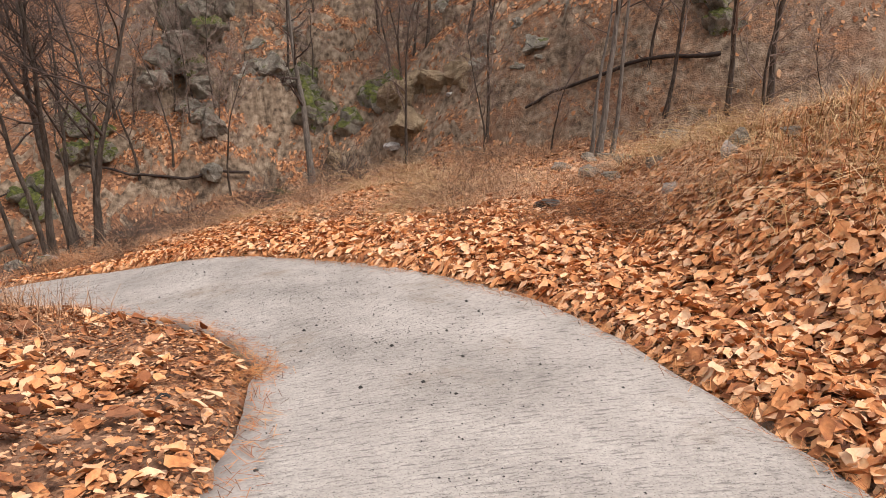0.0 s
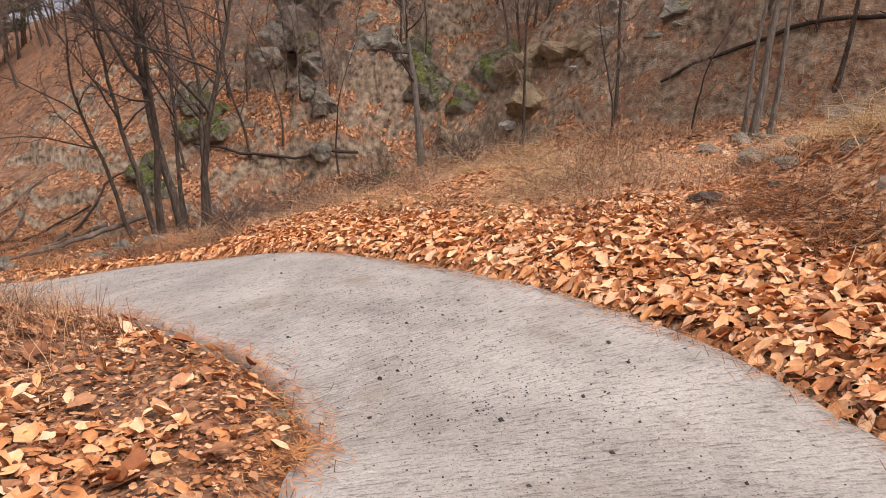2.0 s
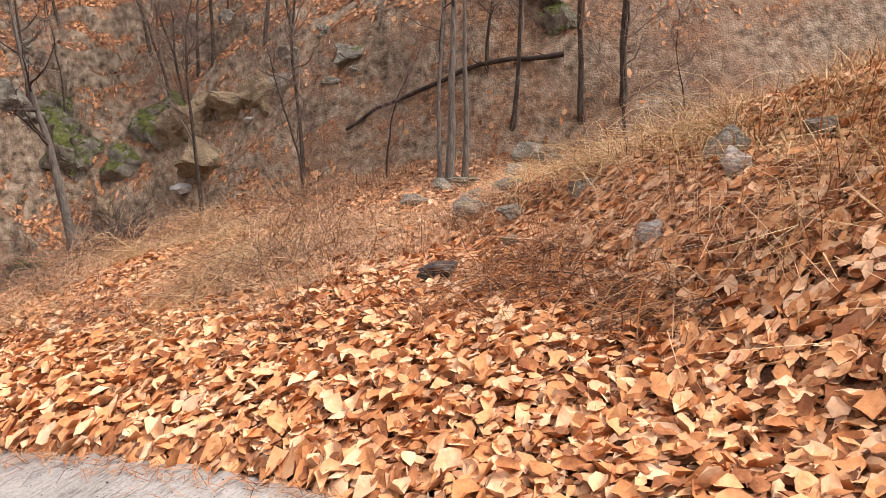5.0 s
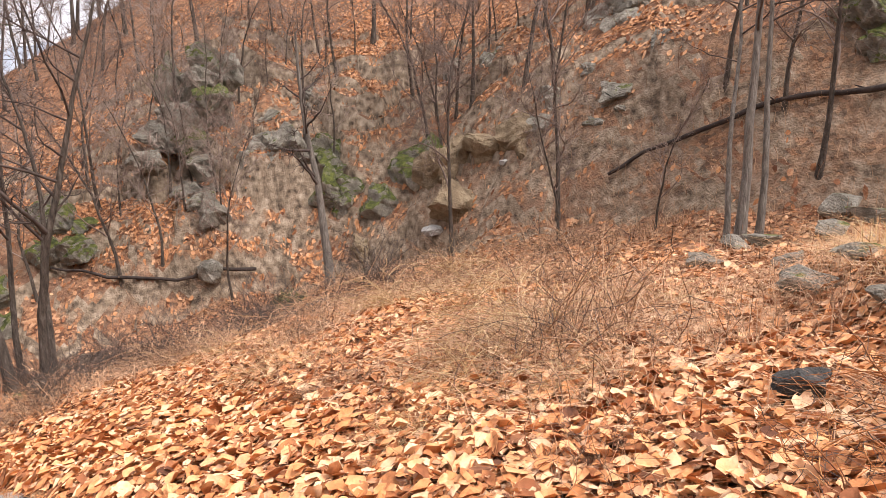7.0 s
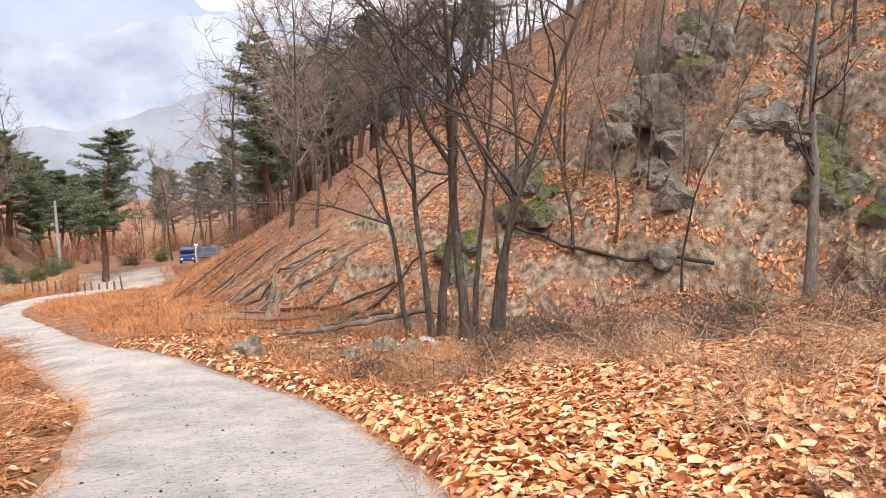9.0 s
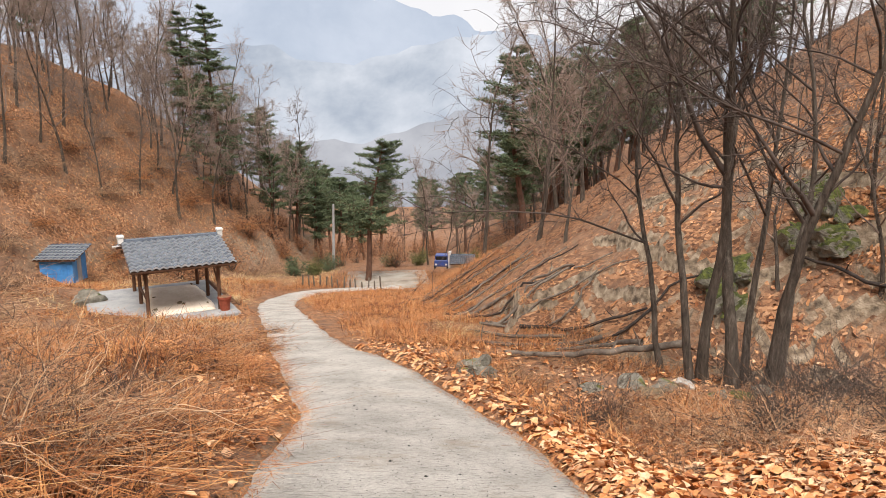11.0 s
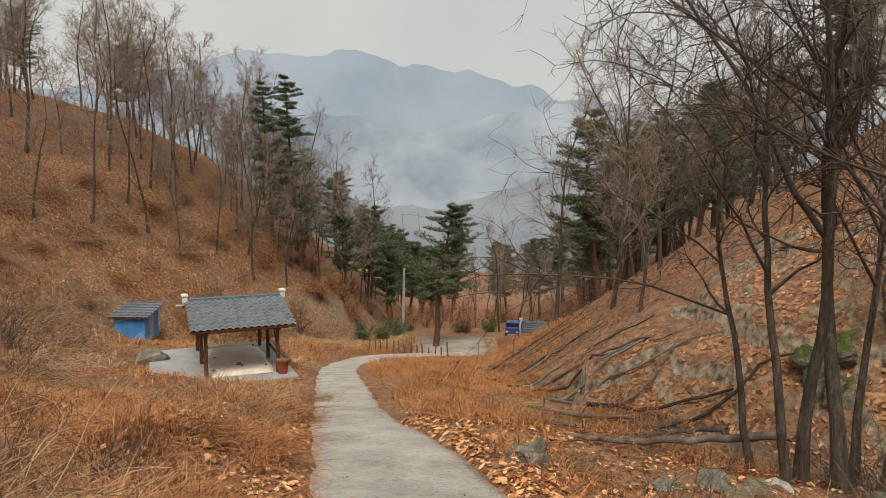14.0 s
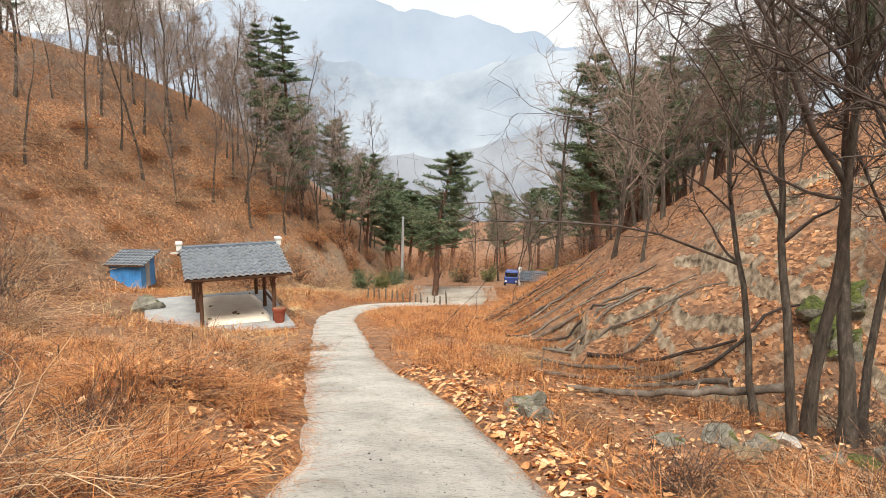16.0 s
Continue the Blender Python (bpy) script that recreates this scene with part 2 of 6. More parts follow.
def z_land(x, y):
    """The ground's height, with no road cut into it."""
    x, y = np.asarray(x, float), np.asarray(y, float)
    z = z_road(np.clip(x, -5, 1.5), y) + road_dip(y) * ease(x, 1.6, 4.0)
    # gully beyond the road's right edge
    z = z - 0.38 * ease(x, 1.2, 9) * ease(-y, -30, -10)
    z = z - 0.34 * ease(x, 0.3, 2.8) * (1 - ease(x, 8, 11)) * ease(y, 1, 6) * (1 - ease(y, 13, 20))
    # bank on the outside of the bend
    d = 0.35 * (x - 0.2) - 0.94 * (y + 5.4)
    z = z + 0.42 * np.maximum(d, 0) * ease(d, 0, 1.5) * ease(-x, -9, -2) * ease(x, -4, -1)
    # mound on the inside of the bend
    z = z + 0.5 * np.exp(-((x + 3.2) ** 2 + (y + 0.3) ** 2) / 1.9)
    # slope on the right
    foot = np.interp(y, [-20, -4, 2, 5, 8, 10, 12, 14, 17, 22, 32, 42, 56, 80, 140], [11.0, 11.6, 13.0, 13.6, 12.6, 10.2, 7.2, 5.0, 3.4, 2.6, 2.0, 3.5, 10, 12, 14])
    d = np.maximum(x - foot, 0)
    steep = 1.4 - 0.78 * ease(y, 7, 13)
    wane = 1 - ease(y, 105, 170)
    z = z + (np.minimum(d, 2.6) * steep + np.clip(d - 2.6, 0, 24) * 0.64 + np.clip(d - 26.6, 0, 200) * 0.12) * wane
    # field and slope on the left
    z = z + 0.13 * np.maximum(-6 - x, 0) * ease(y, -2, 12) - 0.45 * np.exp(-((x + 7) ** 2 + (y - 18.5) ** 2) / 18)
    foot = np.interp(y, [-20, 0, 15, 30, 45, 60, 75, 100, 140], [-12, -11, -14, -18, -13, -6, -4.5, -5, -6])
    d = np.maximum(foot - x, 0)
    z = z + (0.62 + 0.14 * ease(y, 40, 58)) * wane * np.minimum(d, 21) * ease(d, 0, 4) + np.clip(d - 21, 0, 200) * 0.12 * wane
    return z


def road_frame(n=420):
    """Points along the road: middle, sideways and half width, evenly by length."""
    c = np.array(LINE)
    q = np.linspace(0, len(c) - 1.001, n)
    i = q.astype(int)
    f = (q - i)[:, None]
    g = lambda k: c[np.clip(i + k, 0, len(c) - 1)]
    p = 0.5 * (2 * g(0) + (g(1) - g(-1)) * f + (2 * g(-1) - 5 * g(0) + 4 * g(1) - g(2)) * f ** 2 + (3 * g(0) - g(-1) - 3 * g(1) + g(2)) * f ** 3)
    along = np.gradient(p[:, :2], axis=0)
    along /= np.linalg.norm(along, axis=1)[:, None]
    side = np.stack([along[:, 1], -along[:, 0]], 1)
    return p[:, :2], side, p[:, 2]


RP, RS, RW = road_frame()


def road_gap(x, y):
    """Metres outside the road's edge (negative on the road)."""
    x, y = np.asarray(x, float), np.asarray(y, float)
    flat = np.stack([x.ravel(), y.ravel()], 1)
    out = np.empty(len(flat))
    for s in range(0, len(flat), 20000):
        d = np.linalg.norm(flat[s:s + 20000, None, :] - RP[None], axis=2) - RW[None]
        out[s:s + 20000] = d.min(1)
    return out.reshape(x.shape)


def facets(x, y, cell, seed):
    """Broken rock: every cell of an uneven net is a tilted flat face at a height of its own."""
    wx, wy = x + 0.5 * cell * fbm(x, y, cell, 3, seed + 5), y + 0.5 * cell * fbm(x, y, cell, 3, seed + 6)
    ix, iy = np.floor(wx / cell), np.floor(wy / cell)
    best, out = np.full(np.shape(x), 1e9), np.zeros(np.shape(x))
    for ox in (-1, 0, 1):
        for oy in (-1, 0, 1):
            cx, cy = ix + ox, iy + oy
            px, py = (cx + lattice(cx, cy, seed)) * cell, (cy + lattice(cx, cy, seed + 1)) * cell
            d = (wx - px) ** 2 + (wy - py) ** 2
            h = cell * (0.62 * lattice(cx, cy, seed + 2) - 0.35 * (lattice(cx, cy, seed + 3) + 0.4) * (wx - px) / cell + 0.5 * (lattice(cx, cy, seed + 4) - 0.5) * (wy - py) / cell)
            near = d < best
            best, out = np.where(near, d, best), np.where(near, h, out)
    return out


def ground_z(x, y, gap=None):
    """The finished ground: land, unevenness and the road's bed."""
    x, y = np.asarray(x, float), np.asarray(y, float)
    if gap is None:
        gap = road_gap(x, y)
    k = ease(gap, 0.0, 1.6)
    rough = fbm(x, y, 3.0, 5, 3) * 0.30 + fbm(x, y, 12, 3, 9) * 0.5 * ease(np.abs(x), 6, 14)
    crag = ease(x, 11.0, 12.6) * (1 - ease(x, 17.5, 23)) * (0.35 + 0.65 * ease(y, -1, 3)) * ease(y, -7, -3) * (1 - ease(y, 14, 19))
    crag = crag * (0.35 + 0.65 * ease(fbm(x, y, 4.5, 3, 61), -0.22, 0.12))
    low = ease(x - np.interp(y, [9, 12, 16, 24], [6.2, 4.2, 2.6, 2.2]), 0, 1.0) * (1 - ease(x, 11, 14)) * ease(y, 8.5, 10.5) * (1 - ease(y, 17, 24))
    crag = np.maximum(crag, 0.55 * low)
    step = 1.0 * facets(x, y, 1.7, 3) + 0.55 * facets(x, y, 0.75, 4)
    rough = rough + crag * (step - 0.55 + 0.30 * fbm(x, y, 0.8, 3, 78))
    # hummocks under the field's brambles
    hum = ease(-x, 1.6, 3.0) * (1 - ease(y, 15, 20)) * ease(y, 0.5, 3.0) * (1 - ease(-x, 11, 15))
    rough = rough + hum * (0.85 * np.maximum(fbm(x, y, 1.9, 3, 63), -0.12))
    z = z_road(x, y) * (1 - k) + z_land(x, y) * k + rough * k
    # level ground under the pavilion's slab and the far yard
    u, v = (x + 8.6) * 0.9165 + (y - 23.8) * 0.4, -(x + 8.6) * 0.4 + (y - 23.8) * 0.9165
    k = ease(u, -3.2, -1.9) * ease(-u, -4.2, -3.3) * ease(v, -1.9, -0.9) * ease(-v, -7, -5.6)
    z = z * (1 - k) - 5.47 * k
    k = ease(x, -5, -2) * ease(-x, -12, -8) * ease(y, 43.5, 46) * ease(-y, -58, -53)
    z = z * (1 - k) - (10.05 + 0.05 * (y - 46)) * k
    return z + np.where(gap < 0.02, -0.12, 0.0) + 0.05 * ease(gap, 0.0, 0.5)


def spaced(lo, hi, fine_lo, fine_hi, step, grow=1.12):
    mid = list(np.arange(fine_lo, fine_hi, step))
    up, s = [mid[-1]], step
    while up[-1] < hi:
        s *= grow
        up.append(up[-1] + s)
    dn, s = [mid[0]], step
    while dn[-1] > lo:
        s *= grow
        dn.append(dn[-1] - s)
    return np.array(dn[:0:-1] + mid + up[1:])


gx, gy = spaced(-1500, 1500, -9, 20, 0.125), spaced(-1500, 1500, -11, 26, 0.125)
GX, GY = np.meshgrid(gx, gy)
GZ = ground_z(GX, GY)
ids = np.arange(GX.size).reshape(GX.shape)
ground = new("ground", indexed("ground", np.stack([GX, GY, GZ], -1).reshape(-1, 3),
             np.stack([ids[:-1, :-1], ids[:-1, 1:], ids[1:, 1:], ids[1:, :-1]], -1).reshape(-1, 4), M_SOIL))
tagged(ground, "leaf-strewn brown soil of a narrow mountain valley", "ground", kind="structure")


def ground_at(x, y):
    """Height of the finished ground sheet under a point or arrays of points."""
    x, y = np.asarray(x, float), np.asarray(y, float)
    i = np.clip(np.searchsorted(gx, x) - 1, 0, len(gx) - 2)
    j = np.clip(np.searchsorted(gy, y) - 1, 0, len(gy) - 2)
    u, v = (x - gx[i]) / (gx[i + 1] - gx[i]), (y - gy[j]) / (gy[j + 1] - gy[j])
    return (GZ[j, i] * (1 - u) + GZ[j, i + 1] * u) * (1 - v) + (GZ[j + 1, i] * (1 - u) + GZ[j + 1, i + 1] * u) * v


# ---- the concrete lane ----
def concrete_material():
    """Broomed concrete: fine ridges across the lane, worn patches and dust."""
    mat = paint("concrete", [(0.3, (0.31, 0.297, 0.27)), (0.5, (0.44, 0.42, 0.388)), (0.72, (0.56, 0.54, 0.50))], 1.1, 0.92, 0.0, fine=55)
    n, l = mat.node_tree.nodes, mat.node_tree.links
    bsdf = n["Principled BSDF"]
    src = bsdf.inputs["Base Color"].links[0].from_socket
    uv = n.new("ShaderNodeUVMap")
    uv.uv_map = "lane"
    mp = n.new("ShaderNodeMapping")
    mp.inputs["Scale"].default_value = (0.55, 1.0, 1)
    l.new(uv.outputs[0], mp.inputs[0])
    dirt = n.new("ShaderNodeTexNoise")
    dirt.inputs["Scale"].default_value = 20
    dirt.inputs["Detail"].default_value = 8
    dirt.inputs["Roughness"].default_value = 0.75
    l.new(uv.outputs[0], dirt.inputs[0])
    line = n.new("ShaderNodeTexWave")
    line.bands_direction = "Y"
    line.inputs["Scale"].default_value = 9.0
    line.inputs["Distortion"].default_value = 9.0
    line.inputs["Detail"].default_value = 5
    line.inputs["Detail Scale"].default_value = 5.0
    line.inputs["Detail Roughness"].default_value = 0.85
    l.new(mp.outputs[0], line.inputs[0])
    speck = n.new("ShaderNodeTexVoronoi")
    speck.inputs["Scale"].default_value = 75
    l.new(uv.outputs[0], speck.inputs[0])
    # ridges are broken into short strokes that run across the lane
    mp2 = n.new("ShaderNodeMapping")
    mp2.inputs["Scale"].default_value = (5.0, 32.0, 1)
    l.new(uv.outputs[0], mp2.inputs[0])
    stroke = n.new("ShaderNodeTexNoise")
    stroke.inputs["Scale"].default_value = 1.6
    stroke.inputs["Detail"].default_value = 5
    stroke.inputs["Roughness"].default_value = 0.7
    l.new(mp2.outputs[0], stroke.inputs[0])
    cut = n.new("ShaderNodeMapRange")
    cut.inputs[1].default_value, cut.inputs[2].default_value = 0.38, 0.56
    l.new(stroke.outputs[0], cut.inputs[0])
    half_line = n.new("ShaderNodeMath")
    half_line.operation = "MULTIPLY_ADD"
    half_line.inputs[1].default_value = 0.22
    l.new(line.outputs[1], half_line.inputs[0])
    l.new(cut.outputs[0], half_line.inputs[2])
    wear = n.new("ShaderNodeMath")
    wear.operation = "MULTIPLY"
    l.new(half_line.outputs[0], wear.inputs[0])
    l.new(dirt.outputs[0], wear.inputs[1])
    dark = n.new("ShaderNodeMixRGB")
    dark.blend_type = "MULTIPLY"
    dark.inputs[0].default_value = 0.72
    rampw = n.new("ShaderNodeValToRGB")
    rampw.color_ramp.elements[0].position, rampw.color_ramp.elements[0].color = 0.03, (0.36, 0.35, 0.34, 1)
    rampw.color_ramp.elements[1].position, rampw.color_ramp.elements[1].color = 0.30, (1.15, 1.14, 1.12, 1)
    l.new(wear.outputs[0], rampw.inputs[0])
    l.new(src, dark.inputs[1])
    l.new(rampw.outputs[0], dark.inputs[2])
    pit = n.new("ShaderNodeMixRGB")
    pit.blend_type = "MULTIPLY"
    pit.inputs[0].default_value = 0.9
    rampp = n.new("ShaderNodeValToRGB")
    rampp.color_ramp.elements[0].position, rampp.color_ramp.elements[0].color = 0.08, (0.36, 0.35, 0.34, 1)
    rampp.color_ramp.elements[1].position, rampp.color_ramp.elements[1].color = 0.32, (1, 1, 1, 1)
    l.new(speck.outputs[0], rampp.inputs[0])
    l.new(dark.outputs[0], pit.inputs[1])
    l.new(rampp.outputs[0], pit.inputs[2])
    l.new(pit.outputs[0], bsdf.inputs["Base Color"])
    # a trowelled strip without ridges along the inner edge
    rim = n.new("ShaderNodeUVMap")
    rim.uv_map = "rim"
    rsep = n.new("ShaderNodeSeparateXYZ")
    l.new(rim.outputs[0], rsep.inputs[0])
    rramp = n.new("ShaderNodeValToRGB")
    rramp.color_ramp.elements[0].position, rramp.color_ramp.elements[0].color = 0.12, (1, 1, 1, 1)
    rramp.color_ramp.elements[1].position, rramp.color_ramp.elements[1].color = 0.16, (0, 0, 0, 1)
    l.new(rsep.outputs[0], rramp.inputs[0])
    smooth_rim = n.new("ShaderNodeMixRGB")
    l.new(rramp.outputs[0], smooth_rim.inputs[0])
    l.new(pit.outputs[0], smooth_rim.inputs[1])
    l.new(src, smooth_rim.inputs[2])
    # soil and needle dust drifted in patches
    soil = n.new("ShaderNodeTexNoise")
    soil.inputs["Scale"].default_value = 0.9
    soil.inputs["Detail"].default_value = 9
    soil.inputs["Roughness"].default_value = 0.7
    l.new(uv.outputs[0], soil.inputs[0])
    sramp = n.new("ShaderNodeValToRGB")
    sramp.color_ramp.elements[0].position, sramp.color_ramp.elements[0].color = 0.56, (0, 0, 0, 1)
    sramp.color_ramp.elements[1].position, sramp.color_ramp.elements[1].color = 0.74, (0.75, 0.75, 0.75, 1)
    l.new(soil.outputs[0], sramp.inputs[0])
    dusty = n.new("ShaderNodeMixRGB")
    dusty.inputs[2].default_value = (0.30, 0.235, 0.165, 1)
    l.new(sramp.outputs[0], dusty.inputs[0])
    l.new(smooth_rim.outputs[0], dusty.inputs[1])
    l.new(dusty.outputs[0], bsdf.inputs["Base Color"])
    less = n.new("ShaderNodeMath")
    less.operation = "MULTIPLY_ADD"
    less.inputs[1].default_value = -0.9
    less.inputs[2].default_value = 1.0
    l.new(rramp.outputs[0], less.inputs[0])
    h0 = n.new("ShaderNodeMath")
    h0.operation = "MULTIPLY_ADD"
    h0.inputs[1].default_value = 0.35
    l.new(speck.outputs[0], h0.inputs[0])
    l.new(wear.outputs[0], h0.inputs[2])
    h = n.new("ShaderNodeMath")
    h.operation = "MULTIPLY"
    l.new(h0.outputs[0], h.inputs[0])
    l.new(less.outputs[0], h.inputs[1])
    b = n.new("ShaderNodeBump")
    b.inputs["Strength"].default_value = 0.8
    b.inputs["Distance"].default_value = 0.015
    l.new(h.outputs[0], b.inputs["Height"])
    l.new(b.outputs[0], bsdf.inputs["Normal"])
    return mat


M_CONC = concrete_material()
cols = np.linspace(-1, 1, 15)
n = len(RP)
length = np.concatenate([[0], np.cumsum(np.linalg.norm(np.diff(RP, axis=0), axis=1))])
wob = fbm(length, np.zeros(n), 1.3, 4, 5) * 0.14
wob2 = fbm(length, np.zeros(n) + 9, 1.3, 4, 6) * 0.14
half = RW[:, None] + np.where(cols[None, :] > 0, wob[:, None], wob2[:, None]) * np.abs(cols)[None, :] ** 6
XY = RP[:, None, :] + RS[:, None, :] * (cols[None, :, None] * half[:, :, None])
Z = z_road(XY[..., 0], XY[..., 1]) + 0.03 * (1 - cols[None, :] ** 2)
top = np.concatenate([XY, Z[..., None]], -1)
skirt_a, skirt_b = top[:, :1].copy(), top[:, -1:].copy()
skirt_a[..., 2] -= 0.16
skirt_b[..., 2] -= 0.16
grid = np.concatenate([skirt_a, top, skirt_b], 1)
ids = np.arange(grid.shape[0] * grid.shape[1]).reshape(grid.shape[:2])
faces = np.stack([ids[:-1, :-1], ids[:-1, 1:], ids[1:, 1:], ids[1:, :-1]], -1).reshape(-1, 4)
road_me = indexed("road", grid.reshape(-1, 3), faces, M_CONC)
across = np.concatenate([[-1.0], cols, [1.0]])[None, :] * RW[:, None]
lane_uv = np.stack([across, np.repeat(length[:, None], across.shape[1], 1)], -1).reshape(-1, 2)
road_me.uv_layers.new(name="lane").data.foreach_set("uv", lane_uv[faces.reshape(-1)].astype(np.float32).reshape(-1))
rim_uv = np.stack([np.repeat((1.0 + np.concatenate([[-1.0], cols, [1.0]]))[None, :] * 1.2, n, 0), np.zeros((n, len(cols) + 2))], -1).reshape(-1, 2)
road_me.uv_layers.new(name="rim").data.foreach_set("uv", rim_uv[faces.reshape(-1)].astype(np.float32).reshape(-1))
road = new("road", road_me)
tagged(road, "pale grey broom-ridged concrete lane winding downhill", "road", kind="structure")

# ---- more materials ----
M_LEAF = paint("dry_leaf", [(0.10, (0.28, 0.105, 0.045)), (0.33, (0.60, 0.26, 0.10)), (0.60, (0.77, 0.405, 0.19)), (0.90, (0.83, 0.56, 0.35))], 9, 0.8, 0.3, fine=40, vary=0.85, spread="island")
M_LEAF2 = paint("old_leaf", [(0.15, (0.12, 0.05, 0.028)), (0.45, (0.32, 0.14, 0.068)), (0.8, (0.50, 0.27, 0.145))], 6, 0.85, 0.3, fine=40, vary=0.85, spread="island")
M_LEAF3 = paint("slope_leaf", [(0.12, (0.15, 0.06, 0.03)), (0.4, (0.40, 0.175, 0.075)), (0.65, (0.58, 0.28, 0.125)), (0.88, (0.66, 0.40, 0.23))], 6, 0.85, 0.3, fine=40, vary=0.85, spread="island")
M_RUST = paint("rust_grass", [(0.18, (0.085, 0.034, 0.018)), (0.42, (0.32, 0.115, 0.04)), (0.68, (0.50, 0.205, 0.075)), (0.92, (0.62, 0.34, 0.14))], 1.2, 0.85, 0, fine=20, vary=0.8, spread="island")
M_STRAW = paint("straw_grass", [(0.15, (0.28, 0.15, 0.06)), (0.5, (0.52, 0.34, 0.15)), (0.85, (0.70, 0.55, 0.32))], 1.2, 0.8, 0, fine=20, vary=0.7, spread="island")
M_STALK = paint("brown_stalk", [(0.15, (0.15, 0.075, 0.042)), (0.5, (0.40, 0.225, 0.125)), (0.85, (0.62, 0.43, 0.27))], 1.2, 0.9, 0, fine=20, vary=0.7, spread="island")
M_BARK2 = paint("grey_bark", [(0.3, (0.035, 0.028, 0.023)), (0.55, (0.105, 0.085, 0.068)), (0.8, (0.23, 0.20, 0.165))], 5, 0.9, 0.9, stretch=(3, 3, 0.6), fine=18, dist=0.03)
M_LICHEN = paint("lichen_bark", [(0.3, (0.085, 0.073, 0.06)), (0.55, (0.19, 0.17, 0.145)), (0.8, (0.33, 0.31, 0.275))], 6, 0.9, 0.9, stretch=(3, 3, 0.6), fine=18, dist=0.03)
M_TWIG = paint("twig_bark", [(0.3, (0.04, 0.032, 0.028)), (0.7, (0.13, 0.10, 0.085))], 3, 0.9, 0, fine=10)
M_FARTWIG = paint("hill_twig", [(0.3, (0.15, 0.11, 0.09)), (0.7, (0.33, 0.255, 0.21))], 1, 0.95, 0, fine=10, vary=0.4, spread="object")
# needle greens are lightened to carry some distance haze in the colour
M_NEEDLE = paint("needles", [(0.2, (0.05, 0.075, 0.042)), (0.5, (0.10, 0.14, 0.075)), (0.85, (0.18, 0.215, 0.115))], 1.5, 0.7, 0, fine=15, vary=0.6, spread="island")
M_PINEBARK = paint("pine_bark", [(0.3, (0.06, 0.035, 0.025)), (0.7, (0.20, 0.105, 0.07))], 4, 0.9, 0.8, stretch=(2, 2, 0.6), fine=15)
M_OLIVE = paint("olive_leaf", [(0.2, (0.05, 0.06, 0.02)), (0.5, (0.13, 0.14, 0.05)), (0.85, (0.24, 0.22, 0.09))], 1.5, 0.75, 0, fine=15, vary=0.6, spread="island")


# ---- leaves, grass ----
def leaf_sheet(x, y, size, mat, name, lift=0.02, curl=0.35, seed=1, rich=False):
    """Curled leaves lying about at x, y: each is folded on the midrib; rich leaves are crumpled too."""
    g = np.random.default_rng(seed)
    n = len(x)
    gxs = np.clip((ground_at(x + 0.1, y) - ground_at(x - 0.1, y)) / 0.2, -1.3, 1.3)
    gys = np.clip((ground_at(x, y + 0.1) - ground_at(x, y - 0.1)) / 0.2, -1.3, 1.3)
    stay = np.hypot(gxs, gys) < g.uniform(0.75, 1.5, n)
    x, y, gxs, gys = x[stay], y[stay], gxs[stay], gys[stay]
    n = len(x)
    L = size * g.uniform(0.55, 1.35, n)
    W = L * g.uniform(0.22, 0.40, n)
    c = g.uniform(-0.8, 1.2, n) * curl * L
    if rich:
        rows_ = [(-0.5, 0, 0.1), (0.02, 0, 0), (0.52, 0, 0.55), (-0.24, 0.72, 0.55), (0.10, 1.0, 0.9), (0.36, 0.62, 0.7), (-0.24, -0.72, 0.5), (0.10, -1.0, 0.7), (0.36, -0.62, 0.9)]
        shape = [(0, 1, 4, 3), (1, 2, 5, 4), (0, 6, 7, 1), (1, 7, 8, 2)]
    else:
        rows_ = [(-0.5, 0, 0), (0.52, 0, 0.5), (-0.16, 0.9, 0.55), (0.22, 1.0, 0.75), (-0.16, -0.9, 0.55), (0.22, -1.0, 0.6)]
        shape = [(0, 1, 3, 2), (0, 4, 5, 1)]
    local = np.stack([np.stack([L * a, W * b, c * e], 1) for a, b, e in rows_], 1)
    local = local + g.normal(0, 0.055 if rich else 0.02, local.shape) * L[:, None, None]
    yaw = g.uniform(0, 2 * np.pi, n)
    tilt, roll = g.normal(0, 0.27, n), g.normal(0, 0.32, n)
    ca, sa, ct, st, cr, sr = np.cos(yaw), np.sin(yaw), np.cos(tilt), np.sin(tilt), np.cos(roll), np.sin(roll)
    X, Y, Z = local[..., 0], local[..., 1], local[..., 2]
    Y, Z = Y * cr[:, None] - Z * sr[:, None], Y * sr[:, None] + Z * cr[:, None]
    X, Z = X * ct[:, None] + Z * st[:, None], -X * st[:, None] + Z * ct[:, None]
    X, Y = X * ca[:, None] - Y * sa[:, None], X * sa[:, None] + Y * ca[:, None]
    px, py = X + x[:, None], Y + y[:, None]
    base = ground_at(x, y) + lift + g.random(n) ** 2 * 0.07
    pz = Z + base[:, None] + X * gxs[:, None] + Y * gys[:, None]
    v = np.stack([px, py, pz], -1).reshape(-1, 3)
    k = np.arange(n)[:, None] * len(rows_)
    f = np.concatenate([k + np.array(q) for q in shape], 0)
    return new(name, indexed(name, v, f, mat, smooth=rich))


